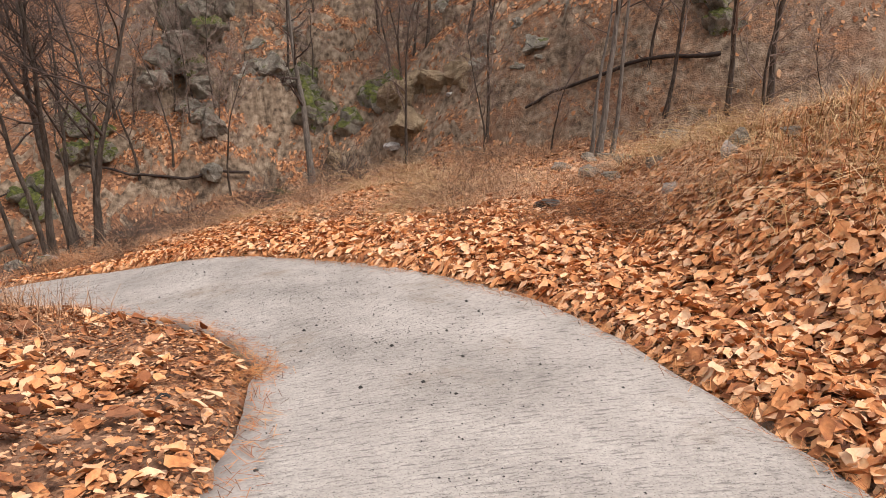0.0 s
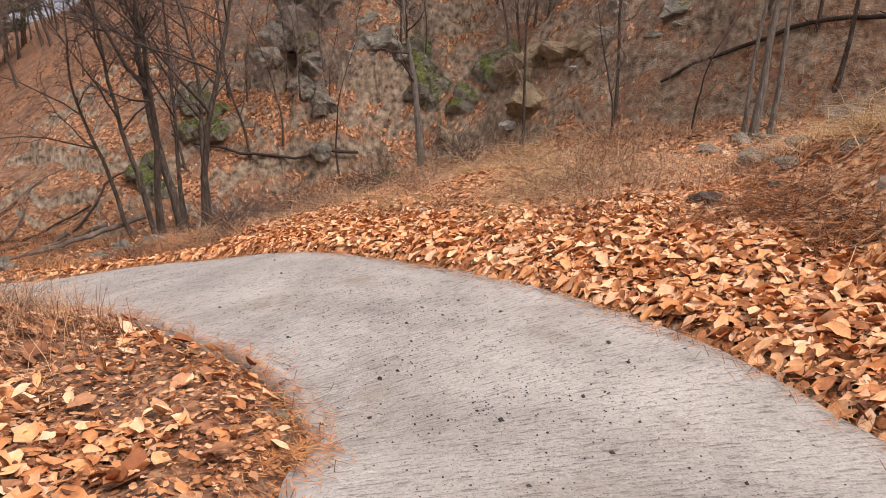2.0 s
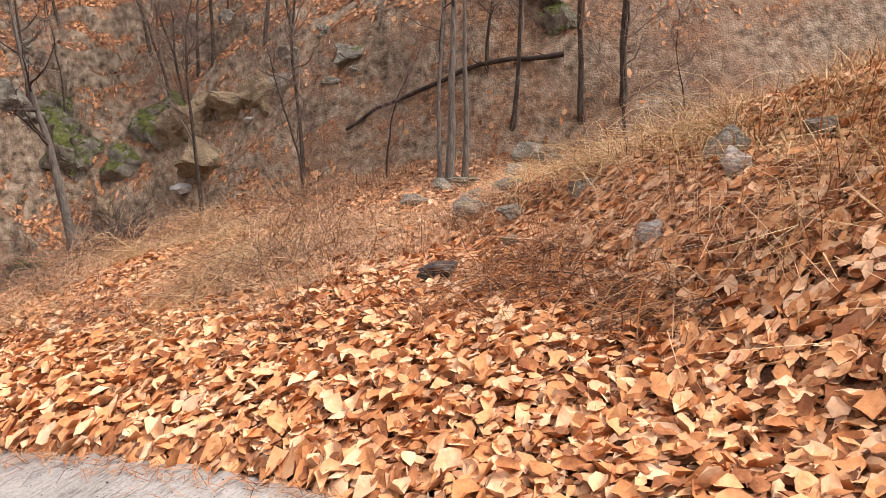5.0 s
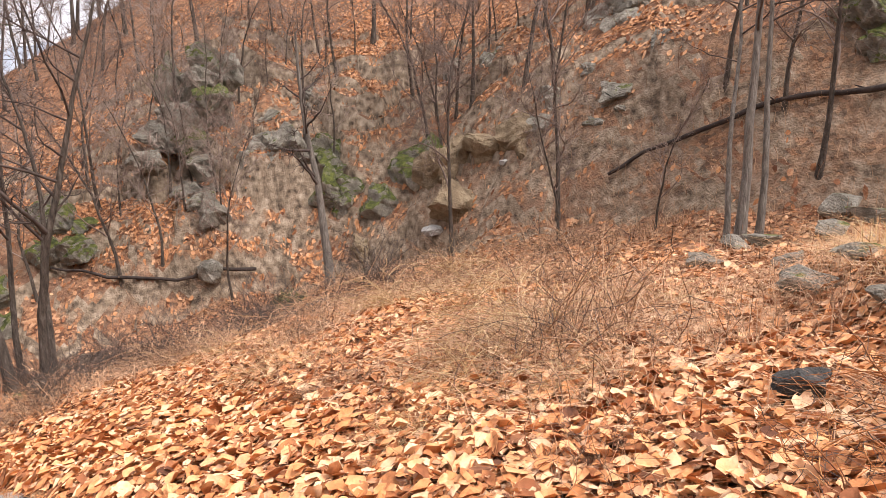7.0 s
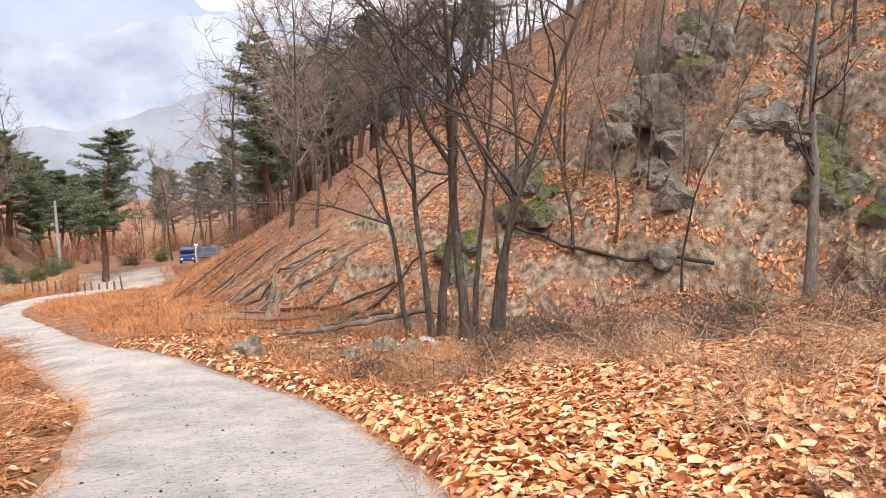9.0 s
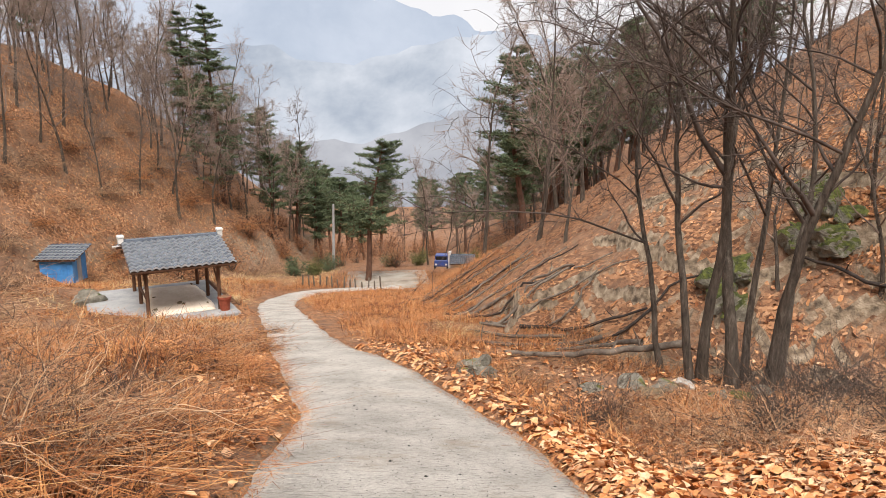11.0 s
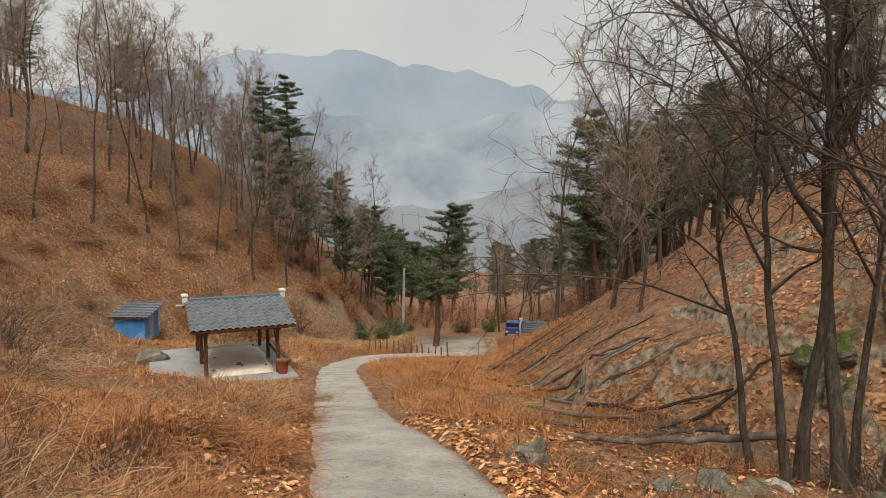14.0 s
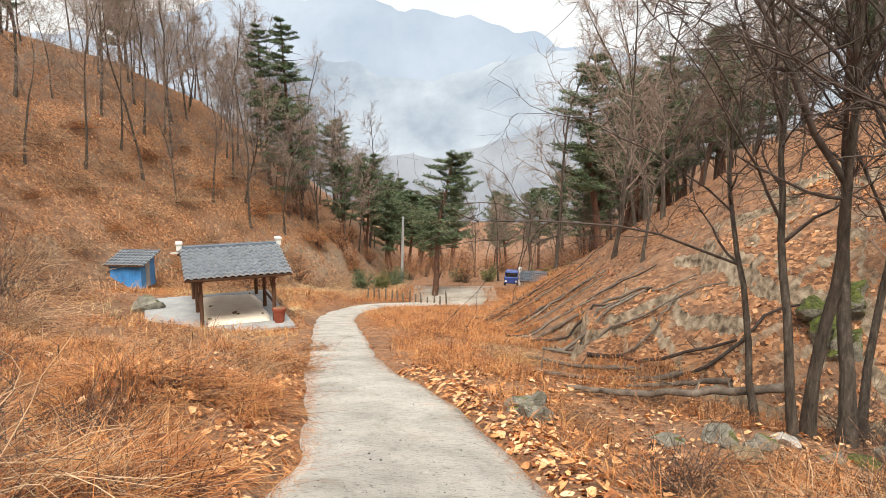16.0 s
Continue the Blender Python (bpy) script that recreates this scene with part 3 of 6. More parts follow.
def blade_sheet(x, y, h, width, mat, name, bend=0.6, seed=2, sink=0.03):
    """Dry grass: each blade is a strip of two faces that bows over."""
    g = np.random.default_rng(seed)
    n = len(x)
    H = h * g.uniform(0.45, 1.25, n)
    w = width * g.uniform(0.6, 1.4, n)
    yaw = g.uniform(0, 2 * np.pi, n)
    b = np.abs(g.normal(bend, bend * 0.5, n))
    dx, dy = np.cos(yaw), np.sin(yaw)
    sx, sy = -dy, dx
    z0 = ground_at(x, y) - sink
    pts = []
    for q, hw in ((0, 0.8), (0.5, 1.0), (1.0, 0.25)):
        out = b * H * q ** 1.7
        up = H * q * np.sqrt(np.clip(1 - 0.45 * (b * q) ** 2, 0.1, 1))
        for sgn in (-1, 1):
            pts.append(np.stack([x + dx * out + sx * w * hw * sgn, y + dy * out + sy * w * hw * sgn, z0 + up], 1))
    v = np.stack(pts, 1).reshape(-1, 3)
    k = np.arange(n)[:, None] * 6
    f = np.concatenate([k + np.array([0, 1, 3, 2]), k + np.array([2, 3, 5, 4])], 0)
    return new(name, indexed(name, v, f, mat, smooth=False))


def scatter(n, x0, x1, y0, y1, density, seed):
    """Random places in a rectangle, kept by a density of 0 to 1."""
    g = np.random.default_rng(seed)
    x, y = g.uniform(x0, x1, n), g.uniform(y0, y1, n)
    keep = g.random(n) < density(x, y)
    return x[keep], y[keep]


def off_road(x, y, lo, hi):
    return ease(road_gap(x, y), lo, hi)


def litter_density(x, y):
    gap = road_gap(x, y)
    outer = (x > -0.9) | (y < -5.0)
    near = ease(gap, -0.05, 0.06) * (1 - ease(gap, 3.2, 6.0) * (0.45 + 0.55 * ease(fbm(x, y, 1.8, 3, 22), -0.15, 0.2)))
    edge = ease(gap, -0.05, 0.06) * (1 - ease(gap, 0.25, 1.1))
    upper = 1 - ease(y, 0.5, 6)
    d_out = near * upper + edge * (1 - upper) * 0.12
    patch = np.clip(0.55 + 2.2 * fbm(x, y, 1.6, 3, 21), 0, 1)
    d_in = edge * (0.34 - 0.21 * ease(y, 0, 3)) * patch + near * 0.5 * patch * (1 - ease(y, -3, 1))
    d_in = d_in * (0.18 + 0.82 * ease(gap + 0.5 * fbm(x, y, 1.0, 3, 24), 0.2, 0.8))
    soft = ease(x, -9, -6.5) * ease(-x, -9, -6.5) * ease(y, -11, -8.5) * ease(-y, -14, -11)
    return (np.where(outer, d_out * (0.75 + 0.25 * patch), d_in) + 0.03 * (gap > 0.1)) * soft


lx, ly = scatter(430000, -9, 9, -11, 14, litter_density, 11)
tagged(leaf_sheet(lx, ly, 0.105, M_LEAF, "leaf_litter", curl=0.45, seed=12, rich=True), "thick drift of curled orange-tan fallen oak leaves", "leaves", kind="stuff")
lx, ly = scatter(26000, -30, 12, -26, 6, lambda x, y: off_road(x, y, 0.1, 0.4) * np.clip(0.5 + 1.8 * fbm(x, y, 4, 4, 37), 0.05, 1), 113)
tagged(leaf_sheet(lx, ly, 0.14, M_LEAF2, "leaf_litter", seed=114), "brown leaves scattered over the verge behind", "leaves", kind="stuff")
lx, ly = scatter(150000, 3, 23, -11, 20, lambda x, y: np.clip(0.42 + 0.3 * (1 - ease(y, 1, 6)) + 2.2 * fbm(x, y, 3.2, 4, 31), 0.04, 1) * (1 - 0.95 * ease(y, 4, 7) * (1 - ease(x, 9.5, 12))), 13)
tagged(leaf_sheet(lx, ly, 0.11, M_LEAF3, "leaf_litter", seed=14), "brown fallen leaves thinly covering the rocky slope", "leaves", kind="stuff")
lx, ly = scatter(100000, 1.5, 46, 8, 75, lambda x, y: ((x > np.interp(y, [8, 14, 32, 56, 75], [8, 5, 2, 10, 12])) * np.clip(0.45 + 1.6 * fbm(x, y, 6, 4, 33), 0.05, 1)), 15)
tagged(leaf_sheet(lx, ly, 0.10, M_LEAF2, "leaf_litter", seed=16), "rust-brown leaf litter under the hillside trees", "leaves", kind="stuff")
lx, ly = scatter(210000, -50, -7, 0, 80, lambda x, y: ((x < np.interp(y, [0, 15, 30, 45, 60, 80], [-9, -12, -16, -13, -9, -7])) * np.clip(0.5 + 1.6 * fbm(x, y, 7, 4, 35), 0.05, 1)), 17)
tagged(leaf_sheet(lx, ly, 0.12, M_LEAF3, "leaf_litter", seed=18), "orange-brown leaf litter on the open hillside", "leaves", kind="stuff")

lx, ly = scatter(260000, -9, 9, -11, 14, litter_density, 111)
tagged(leaf_sheet(lx, ly, 0.05, M_LEAF2, "leaf_crumbs", 0.012, seed=112), "crumbled brown leaf fragments between whole leaves", "leaves", kind="stuff")


lx, ly = scatter(60000, -9, -1.5, -7, 2.5, lambda x, y: off_road(x, y, 0.0, 0.1) * (1 - ease(road_gap(x, y), 2.5, 4)), 115)
tagged(leaf_sheet(lx, ly, 0.035, M_LEAF3, "leaf_crumbs", 0.008, seed=116), "crumbled leaf fragments on bare soil inside the bend", "leaves", kind="stuff")


def clumpy(x, y, seed, wave=1.2):
    return np.clip(0.42 + 3.2 * fbm(x, y, wave, 3, seed), 0.01, 1)


def pad_clear(x, y):
    u, v = (x + 8.6) * 0.9165 + (y - 23.8) * 0.4, -(x + 8.6) * 0.4 + (y - 23.8) * 0.9165
    inside = (u > -2.0) & (u < 3.25) & (v > -1.0) & (v < 5.3)
    yard = (x > -1.4) & (x < 3.0) & (y > 46.2) & (y < 51.3)
    return np.where(inside | yard, 0.0, 1.0)


lf = lambda x, y: off_road(x, y, 0.12, 0.9) * (x < -0.5) * ease(y, 0.5, 2.5) * clumpy(x, y, 41) * pad_clear(x, y)
gx1, gy1 = scatter(185000, -12, -1, 0.5, 16, lf, 42)
tagged(blade_sheet(gx1, gy1, 0.34, 0.0045, M_RUST, "dry_grass", 1.7, 43), "tangled rust-coloured dry grass in the field", "grass", kind="stuff")
gx1, gy1 = scatter(60000, -24, -2, 14, 48, lambda x, y: off_road(x, y, 0.3, 1.2) * clumpy(x, y, 44, 3) * pad_clear(x, y), 45)
tagged(blade_sheet(gx1, gy1, 0.34, 0.008, M_RUST, "dry_grass", 2.0, 46), "rust-coloured dry grass round the pavilion", "grass", kind="stuff")
gx1, gy1 = scatter(22000, -24, -3, 18, 60, lambda x, y: off_road(x, y, 0.3, 1.2) * clumpy(x, y, 47, 5) * pad_clear(x, y), 48)
tagged(blade_sheet(gx1, gy1, 0.34, 0.008, M_STRAW, "dry_grass", 1.9, 49), "pale straw-coloured grass on the lower field", "grass", kind="stuff")
rf = lambda x, y: off_road(x, y, 0.2, 1.0) * np.where((x > 2.5) & (y > 7.2) & (y < 9.4), 0.03, 1.0) * (x > -1.5) * ease(y, 3.0, 6.0) * (1 - ease(x - np.interp(y, [3, 8, 14, 30], [5, 6.0, 4.5, 3]), -0.5, 0.8)) * clumpy(x, y, 51)
gx1, gy1 = scatter(105000, -6, 7, 3, 30, rf, 52)
tagged(blade_sheet(gx1, gy1, 0.34, 0.005, M_RUST, "dry_grass", 1.6, 53), "orange dry grass along the lane's verge", "grass", kind="stuff")
gx1, gy1 = scatter(26000, -6, 6, 24, 52, lambda x, y: off_road(x, y, 0.3, 1.0) * pad_clear(x, y), 54)
tagged(blade_sheet(gx1, gy1, 0.34, 0.008, M_RUST, "dry_grass", 2.0, 55), "orange dry grass where the lane bends away", "grass", kind="stuff")
bf = lambda x, y: ease(0.35 * (x - 0.2) - 0.94 * (y + 6.4), -0.3, 1.2) * clumpy(x, y, 56) * (x > -1)
gx1, gy1 = scatter(30000, -1, 9, -13, -5, bf, 57)
tagged(blade_sheet(gx1, gy1, 0.42, 0.004, M_STRAW, "dry_grass", 1.4, 58), "long pale straw grass on the roadside bank", "grass", kind="stuff")
gx1, gy1 = scatter(11000, -1, 9, -13, -4.5, bf, 157)
tagged(blade_sheet(gx1, gy1, 0.4, 0.004, M_RUST, "dry_grass", 1.3, 158), "rust-coloured grass on the roadside bank", "grass", kind="stuff")
gx1, gy1 = scatter(16000, -6, -1.5, -2.5, 3, lambda x, y: off_road(x, y, 0.05, 0.4) * np.exp(-((x + 2.9) ** 2 + (y + 0.5) ** 2) / 1.3), 159)
tagged(blade_sheet(gx1, gy1, 0.36, 0.0024, M_STALK, "dry_grass", 0.8, 160), "brown tuft of dead stalks inside the bend", "grass", kind="stuff")
gx1, gy1 = scatter(16000, 10, 21, -9, 16, lambda x, y: clumpy(x, y, 161, 2.0), 162)
tagged(blade_sheet(gx1, gy1, 0.38, 0.004, M_STALK, "dry_grass", 0.9, 163), "thin dead stalks on the rocky slope", "grass", kind="stuff")
gf = lambda x, y: ease(x, 2.2, 4.5) * (1 - ease(x, 11, 14)) * clumpy(x, y, 59) * 0.9 * np.where((x > 2.5) & (x < 6.4) & (y > 7.1), 0.06, 1.0)
gx1, gy1 = scatter(46000, 1.5, 14, -7, 9.5, gf, 60)
tagged(blade_sheet(gx1, gy1, 0.40, 0.0035, M_STALK, "dry_grass", 1.8, 61), "matted brown dead stalks in the gully", "grass", kind="stuff")
gx1, gy1 = scatter(16000, -40, -8, 2, 60, lambda x, y: (x < np.interp(y, [0, 15, 30, 45, 60], [-9, -11, -15, -13, -9])) * clumpy(x, y, 62, 4), 63)
tagged(blade_sheet(gx1, gy1, 0.7, 0.013, M_STALK, "dry_grass", 0.6, 64), "brown scrub and dead grass on the hillside", "grass", kind="stuff")


gx1, gy1 = scatter(24000, -13, -1, 1.5, 18, lambda x, y: off_road(x, y, 0.6, 1.6) * (x < -0.5) * clumpy(x, y, 65, 1.7) * pad_clear(x, y), 66)
tagged(blade_sheet(gx1, gy1, 0.42, 0.0035, M_STALK, "dry_grass", 1.8, 67), "brown dead stalks through the field grass", "grass", kind="stuff")
gx1, gy1 = scatter(30000, 0.0, 6, -9, -1.5, lambda x, y: off_road(x, y, 1.2, 2.4) * clumpy(x, y, 68, 1.0), 69)
tagged(blade_sheet(gx1, gy1, 0.34, 0.003, M_STALK, "dry_grass", 1.9, 70), "brown dead stalks over the leaf drift", "grass", kind="stuff")


# ---- trees ----
def tube(points, radii, sides):
    """Verts and quads of a bent tapering tube."""
    p, r = np.asarray(points, float), np.asarray(radii, float)
    t = np.gradient(p, axis=0)
    t /= np.linalg.norm(t, axis=1)[:, None] + 1e-9
    ref = np.where(np.abs(t[:, 2:3]) > 0.9, np.array([[1.0, 0, 0]]), np.array([[0, 0, 1.0]]))
    a = np.cross(t, ref)
    a /= np.linalg.norm(a, axis=1)[:, None] + 1e-9
    b = np.cross(t, a)
    ang = np.linspace(0, 2 * np.pi, sides, endpoint=False)
    v = p[:, None] + r[:, None, None] * (np.cos(ang)[None, :, None] * a[:, None] + np.sin(ang)[None, :, None] * b[:, None])
    i = np.arange(len(p) - 1)[:, None] * sides
    j = np.arange(sides)[None, :]
    k = (j + 1) % sides
    f = np.stack([i + j, i + k, i + sides + k, i + sides + j], -1).reshape(-1, 4)
    return v.reshape(-1, 3), f


def tubes_mesh(name, lines, mat):
    vs, fs, off = [], [], 0
    for p, r, s in lines:
        v, f = tube(p, r, s)
        vs.append(v)
        fs.append(f + off)
        off += len(v)
    return indexed(name, np.concatenate(vs), np.concatenate(fs), mat)


def wander(g, start, way, length, n, jitter, lift):
    """A crooked line of n points that sets off along way and bends upwards by lift."""
    d = np.array(way, float)
    d /= np.linalg.norm(d)
    out, p, step = [np.array(start, float)], np.array(start, float), length / (n - 1)
    for _ in range(n - 1):
        d = d + g.normal(0, jitter, 3) + np.array([0, 0, lift])
        d /= np.linalg.norm(d)
        p = p + d * step
        out.append(p)
    return np.array(out)


def grow(g, stem, r0, limbs, subs, twigs, limb_len, low=0.35, out=0.9, lift=0.06, bias=(0, 0, 0), jitter=0.16, thin=0.003, far=False):
    """Limbs, side branches and twigs for a stem line."""
    lines = []
    n = len(stem)
    for a in range(limbs):
        q = low + (1 - low) * (a + g.random()) / limbs
        i = min(int(q * (n - 1)), n - 2)
        f = q * (n - 1) - i
        p = stem[i] * (1 - f) + stem[i + 1] * f
        ang = g.uniform(0, 2 * np.pi)
        way = np.array([np.cos(ang) * out, np.sin(ang) * out, g.uniform(0.25, 0.9)]) + np.array(bias)
        L = limb_len * g.uniform(0.5, 1.1) * (1.25 - 0.75 * q)
        r = r0 * (1 - 0.8 * q) * g.uniform(0.4, 0.65)
        limb = wander(g, p, way, L, 8, jitter, lift)
        lines.append((limb, np.linspace(r, max(r * 0.12, thin), 8), 5))
        for b in range(subs):
            k = g.integers(2, 8)
            d = limb[min(k, 7)] - limb[k - 2]
            way = d / (np.linalg.norm(d) + 1e-9) + g.normal(0, 0.65, 3)
            ns = 3 if far else 7
            sub = wander(g, limb[min(k, 7)], way, L * g.uniform(0.16, 0.42), ns, jitter * (1 if far else 2.4), lift * 0.7)
            rs = max(r * 0.35, thin * 1.35)
            lines.append((sub, np.linspace(rs, rs * 0.3, ns), 3))
            for c in range(twigs):
                m = g.integers(1, ns)
                d = sub[m] - sub[m - 1]
                way = d / (np.linalg.norm(d) + 1e-9) + g.normal(0, 0.7, 3)
                nt = 2 if far else 4
                tw = wander(g, sub[m], way, L * g.uniform(0.07, 0.2) * (2.2 if far else 1), nt, jitter * (1 if far else 3.0), 0.0)
                rt = max(rs * 0.45, thin)
                lines.append((tw, np.linspace(rt, rt * 0.4, nt), 3))
    return lines


def bare_tree(seed, height, r0, limbs, subs, twigs, limb_len, lean=(0, 0), bark=None, twig=None, low=0.35, jitter=0.05, thin=0.003, **kw):
    """A leafless tree standing at the origin: trunk and crown."""
    g = np.random.default_rng(seed)
    root = empty("tree", Matrix())
    stem = wander(g, (0, 0, -0.25), (lean[0], lean[1], 1), height, 12, jitter, 0.04)
    rad = r0 * (1 - 0.82 * np.linspace(0, 1, 12) ** 0.9)
    rad[0] *= 1.5
    rad[1] *= 1.08
    part("trunk", tubes_mesh("trunk", [(stem, rad, 8)], bark or M_BARK2), None, root)
    part("crown", tubes_mesh("crown", grow(g, stem, r0, limbs, subs, twigs, limb_len, low=low, thin=thin, **kw), twig or M_TWIG), None, root)
    return root


def stand(tree, x, y, turn=0.0, size=1.0, dz=0.0):
    tree.matrix_world = pose(x, y, float(ground_at(x, y)) + dz, 0, 0, turn) @ Matrix.Scale(size, 4)
    return tree


# the clump of stems beside the gully, whose limbs reach over the verge
clump = empty("tree_clump", pose(5.45, 9.3, float(ground_at(5.45, 9.3))))
tagged(clump, "clump of leafless grey-brown trees with arching limbs", "tree")
STEMS = [(-0.35, -0.15, -0.16, 0.02, 7.2, 0.10), (-0.05, 0.2, -0.06, 0.03, 8.4, 0.13), (0.35, -0.1, -0.03, -0.02, 8.6, 0.15),
         (0.75, -0.35, 0.06, -0.05, 8.0, 0.13), (-0.6, 0.5, -0.22, 0.14, 6.4, 0.08), (1.15, -0.15, 0.16, 0.02, 7.5, 0.10), (0.95, 0.6, 0.05, 0.1, 7.5, 0.09)]
for k, (sx, sy, ux, uy, h, r) in enumerate(STEMS):
    r = r * 0.78
    g = np.random.default_rng(100 + k)
    stem = wander(g, (sx, sy, -0.3), (ux, uy, 1), h, 14, 0.075, 0.01)
    rad = r * (1 - 0.75 * np.linspace(0, 1, 14))
    rad[0] *= 1.6
    rad[1] *= 1.15
    part("trunk", tubes_mesh("trunk", [(stem, rad, 9)], M_BARK2), None, clump)
    lines = grow(g, stem, r * 1.0, 7, 9, 6, 2.7, low=0.43, out=0.8, lift=0.05, bias=(-0.3, -0.1, 0), jitter=0.17)
    lines += grow(g, stem, r * 1.35, 4, 15, 7, 6.2, low=0.40, out=0.35, lift=-0.045, bias=(-1.0, -0.15, 0.5), jitter=0.12)
    part("crown", tubes_mesh("crown", lines, M_TWIG), None, clump)

# the forked grey tree below the cliff and the slim stems by the stones
t2 = stand(bare_tree(201, 6.2, 0.13, 10, 6, 5, 1.9, lean=(0.1, 0.06), low=0.4, bark=M_LICHEN), 10.9, 5.1, 20)
tagged(t2, "lichen-grey leafless tree forking below the mossy cliff", "tree")
for k, (x, y, h, r, lx_, ly_) in enumerate([(9.4, -3.7, 7.5, 0.085, 0.12, -0.02), (9.65, -3.95, 7.0, 0.06, 0.16, -0.06), (9.6, -3.5, 6.5, 0.05, 0.2, 0.05)]):
    t3 = stand(bare_tree(210 + k, h, r, 8, 5, 4, 1.8, lean=(lx_, ly_), low=0.45, bark=M_LICHEN), x, y, 0)
    tagged(t3, "slender leafless tree rising from flat grey stones", "tree", group="slender stems by the stones")

# leafless trees on the slopes
VARIANTS = [bare_tree(300 + k, 7.0 + 0.9 * k, 0.06 + 0.008 * k, 16, 8, 5, 2.5 + 0.15 * k, twig=M_FARTWIG, low=0.22 + 0.03 * (k % 3), out=0.7, lift=0.10, jitter=0.09, thin=0.0095, far=True) for k in range(6)]
used = set()


def slope_tree(k, x, y, size, turn, label, group):
    src = VARIANTS[k]
    if k in used:
        t = copy_thing(src, Matrix())
    else:
        t = src
        used.add(k)
    stand(t, x, y, turn, size, -0.1)
    return tagged(t, label, "tree", group)


CLIFF_TREES = [(16.6, 4.4, 0.9), (15.5, 1.9, 0.95), (14.9, 0.9, 0.7), (15.8, 4.9, 0.6), (15.5, 4.3, 0.45), (12.0, -4.8, 0.6), (13.6, -3.1, 0.9), (17.4, 20.1, 1.0), (17.8, 15.3, 1.1),
               (10.2, 11.3, 0.6), (17.4, 6.2, 0.6), (20.0, 9.2, 0.9), (12.9, -4.2, 0.8), (12.0, 14.5, 0.7), (12.2, -7.2, 1.0), (12.1, -6.3, 0.85), (18.6, 1.0, 0.9), (19.2, -3.0, 1.0), (18.0, -7.0, 1.0), (9.0, 13.0, 0.7)]
for i, (x, y, s) in enumerate(CLIFF_TREES):
    slope_tree(i % 6, x, y, s, i * 67, "leafless grey-brown tree rooted on the rocky slope", "trees on the rocky slope")
g = np.random.default_rng(77)
placed = [(x, y) for x, y, s in CLIFF_TREES] + [(5.2, 9.2), (5.2, 7.8)]


def wood(count, near_y, far_y, left):
    """Plants trees at random over one of the two slopes, none closer than a stride or two."""
    made = tries = 0
    while made < count and tries < 12000:
        tries += 1
        y = near_y + (far_y - near_y) * g.random() ** 1.2
        if left:
            d = g.uniform(3, 29)
            if d < 9.5 - max(0, y - 42) * 0.45:
                continue
            x = np.interp(y, [0, 15, 30, 45, 60, 75, 100, 140], [-11, -14, -18, -13, -6, -4.5, -5, -6]) - d
        else:
            d = g.uniform(2, 28)
            if y < 24 and d < 3:
                continue
            x = np.interp(y, [8, 10, 12, 14, 17, 22, 32, 42, 56, 80, 140], [11.5, 9.5, 7, 5, 3.4, 2.6, 2, 3.5, 10, 12, 14]) + d
        if min((x - a) ** 2 + (y - b) ** 2 for a, b in placed) < 2.4:
            continue
        placed.append((x, y))
        made += 1
        slope_tree(int(g.integers(0, 6)), x, y, g.uniform(0.8, 1.35), g.uniform(0, 360),
                   "leafless grey-brown tree in the wood above the field" if left else "leafless tree in the wood on the leafy slope",
                   "trees above the field" if left else "trees on the leafy slope")


for k in range(86):
    x, y = g.uniform(10.5, 21), (g.uniform(-9, 15) if k < 52 else g.uniform(9, 23))
    if min((x - a) ** 2 + (y - b) ** 2 for a, b in placed) > 0.5:
        placed.append((x, y))
        slope_tree(int(g.integers(0, 6)), x, y, g.uniform(0.28, 0.6), g.uniform(0, 360), "thin leafless sapling among the slope's rocks", "saplings on the rocky slope")
wood(195, 12, 85, True)
wood(98, 8, 95, False)
for x, y in ((5.5, 66), (7.5, 70), (3.5, 74), (9.5, 75), (6, 80), (11, 84), (4, 88), (8, 92), (12, 70), (6.5, 100)):
    slope_tree(int(g.integers(0, 6)), x, y, g.uniform(0.9, 1.3), g.uniform(0, 360), "leafless tree in the wood on the valley floor", "trees on the valley floor")


def needle_clump(g, c, r, n, flat=0.45, size=0.16):
    """Short needle tufts round a centre: narrow crossed slips."""
    d = g.normal(0, 1, (n, 3))
    d /= np.linalg.norm(d, axis=1)[:, None]
    p = c + d * (g.random(n)[:, None] ** 0.5) * r * np.array([1, 1, flat])
    w = g.normal(0, 1, (n, 3))
    w[:, 2] = np.abs(w[:, 2]) * 0.5 + 0.1
    w /= np.linalg.norm(w, axis=1)[:, None]
    s = np.cross(w, g.normal(0, 1, (n, 3)))
    s /= np.linalg.norm(s, axis=1)[:, None]
    L, W = size * g.uniform(0.8, 1.5, n)[:, None], size * 0.13
    return np.stack([p - s * W, p + s * W, p + w * L + s * W * 0.3, p + w * L - s * W * 0.3], 1)


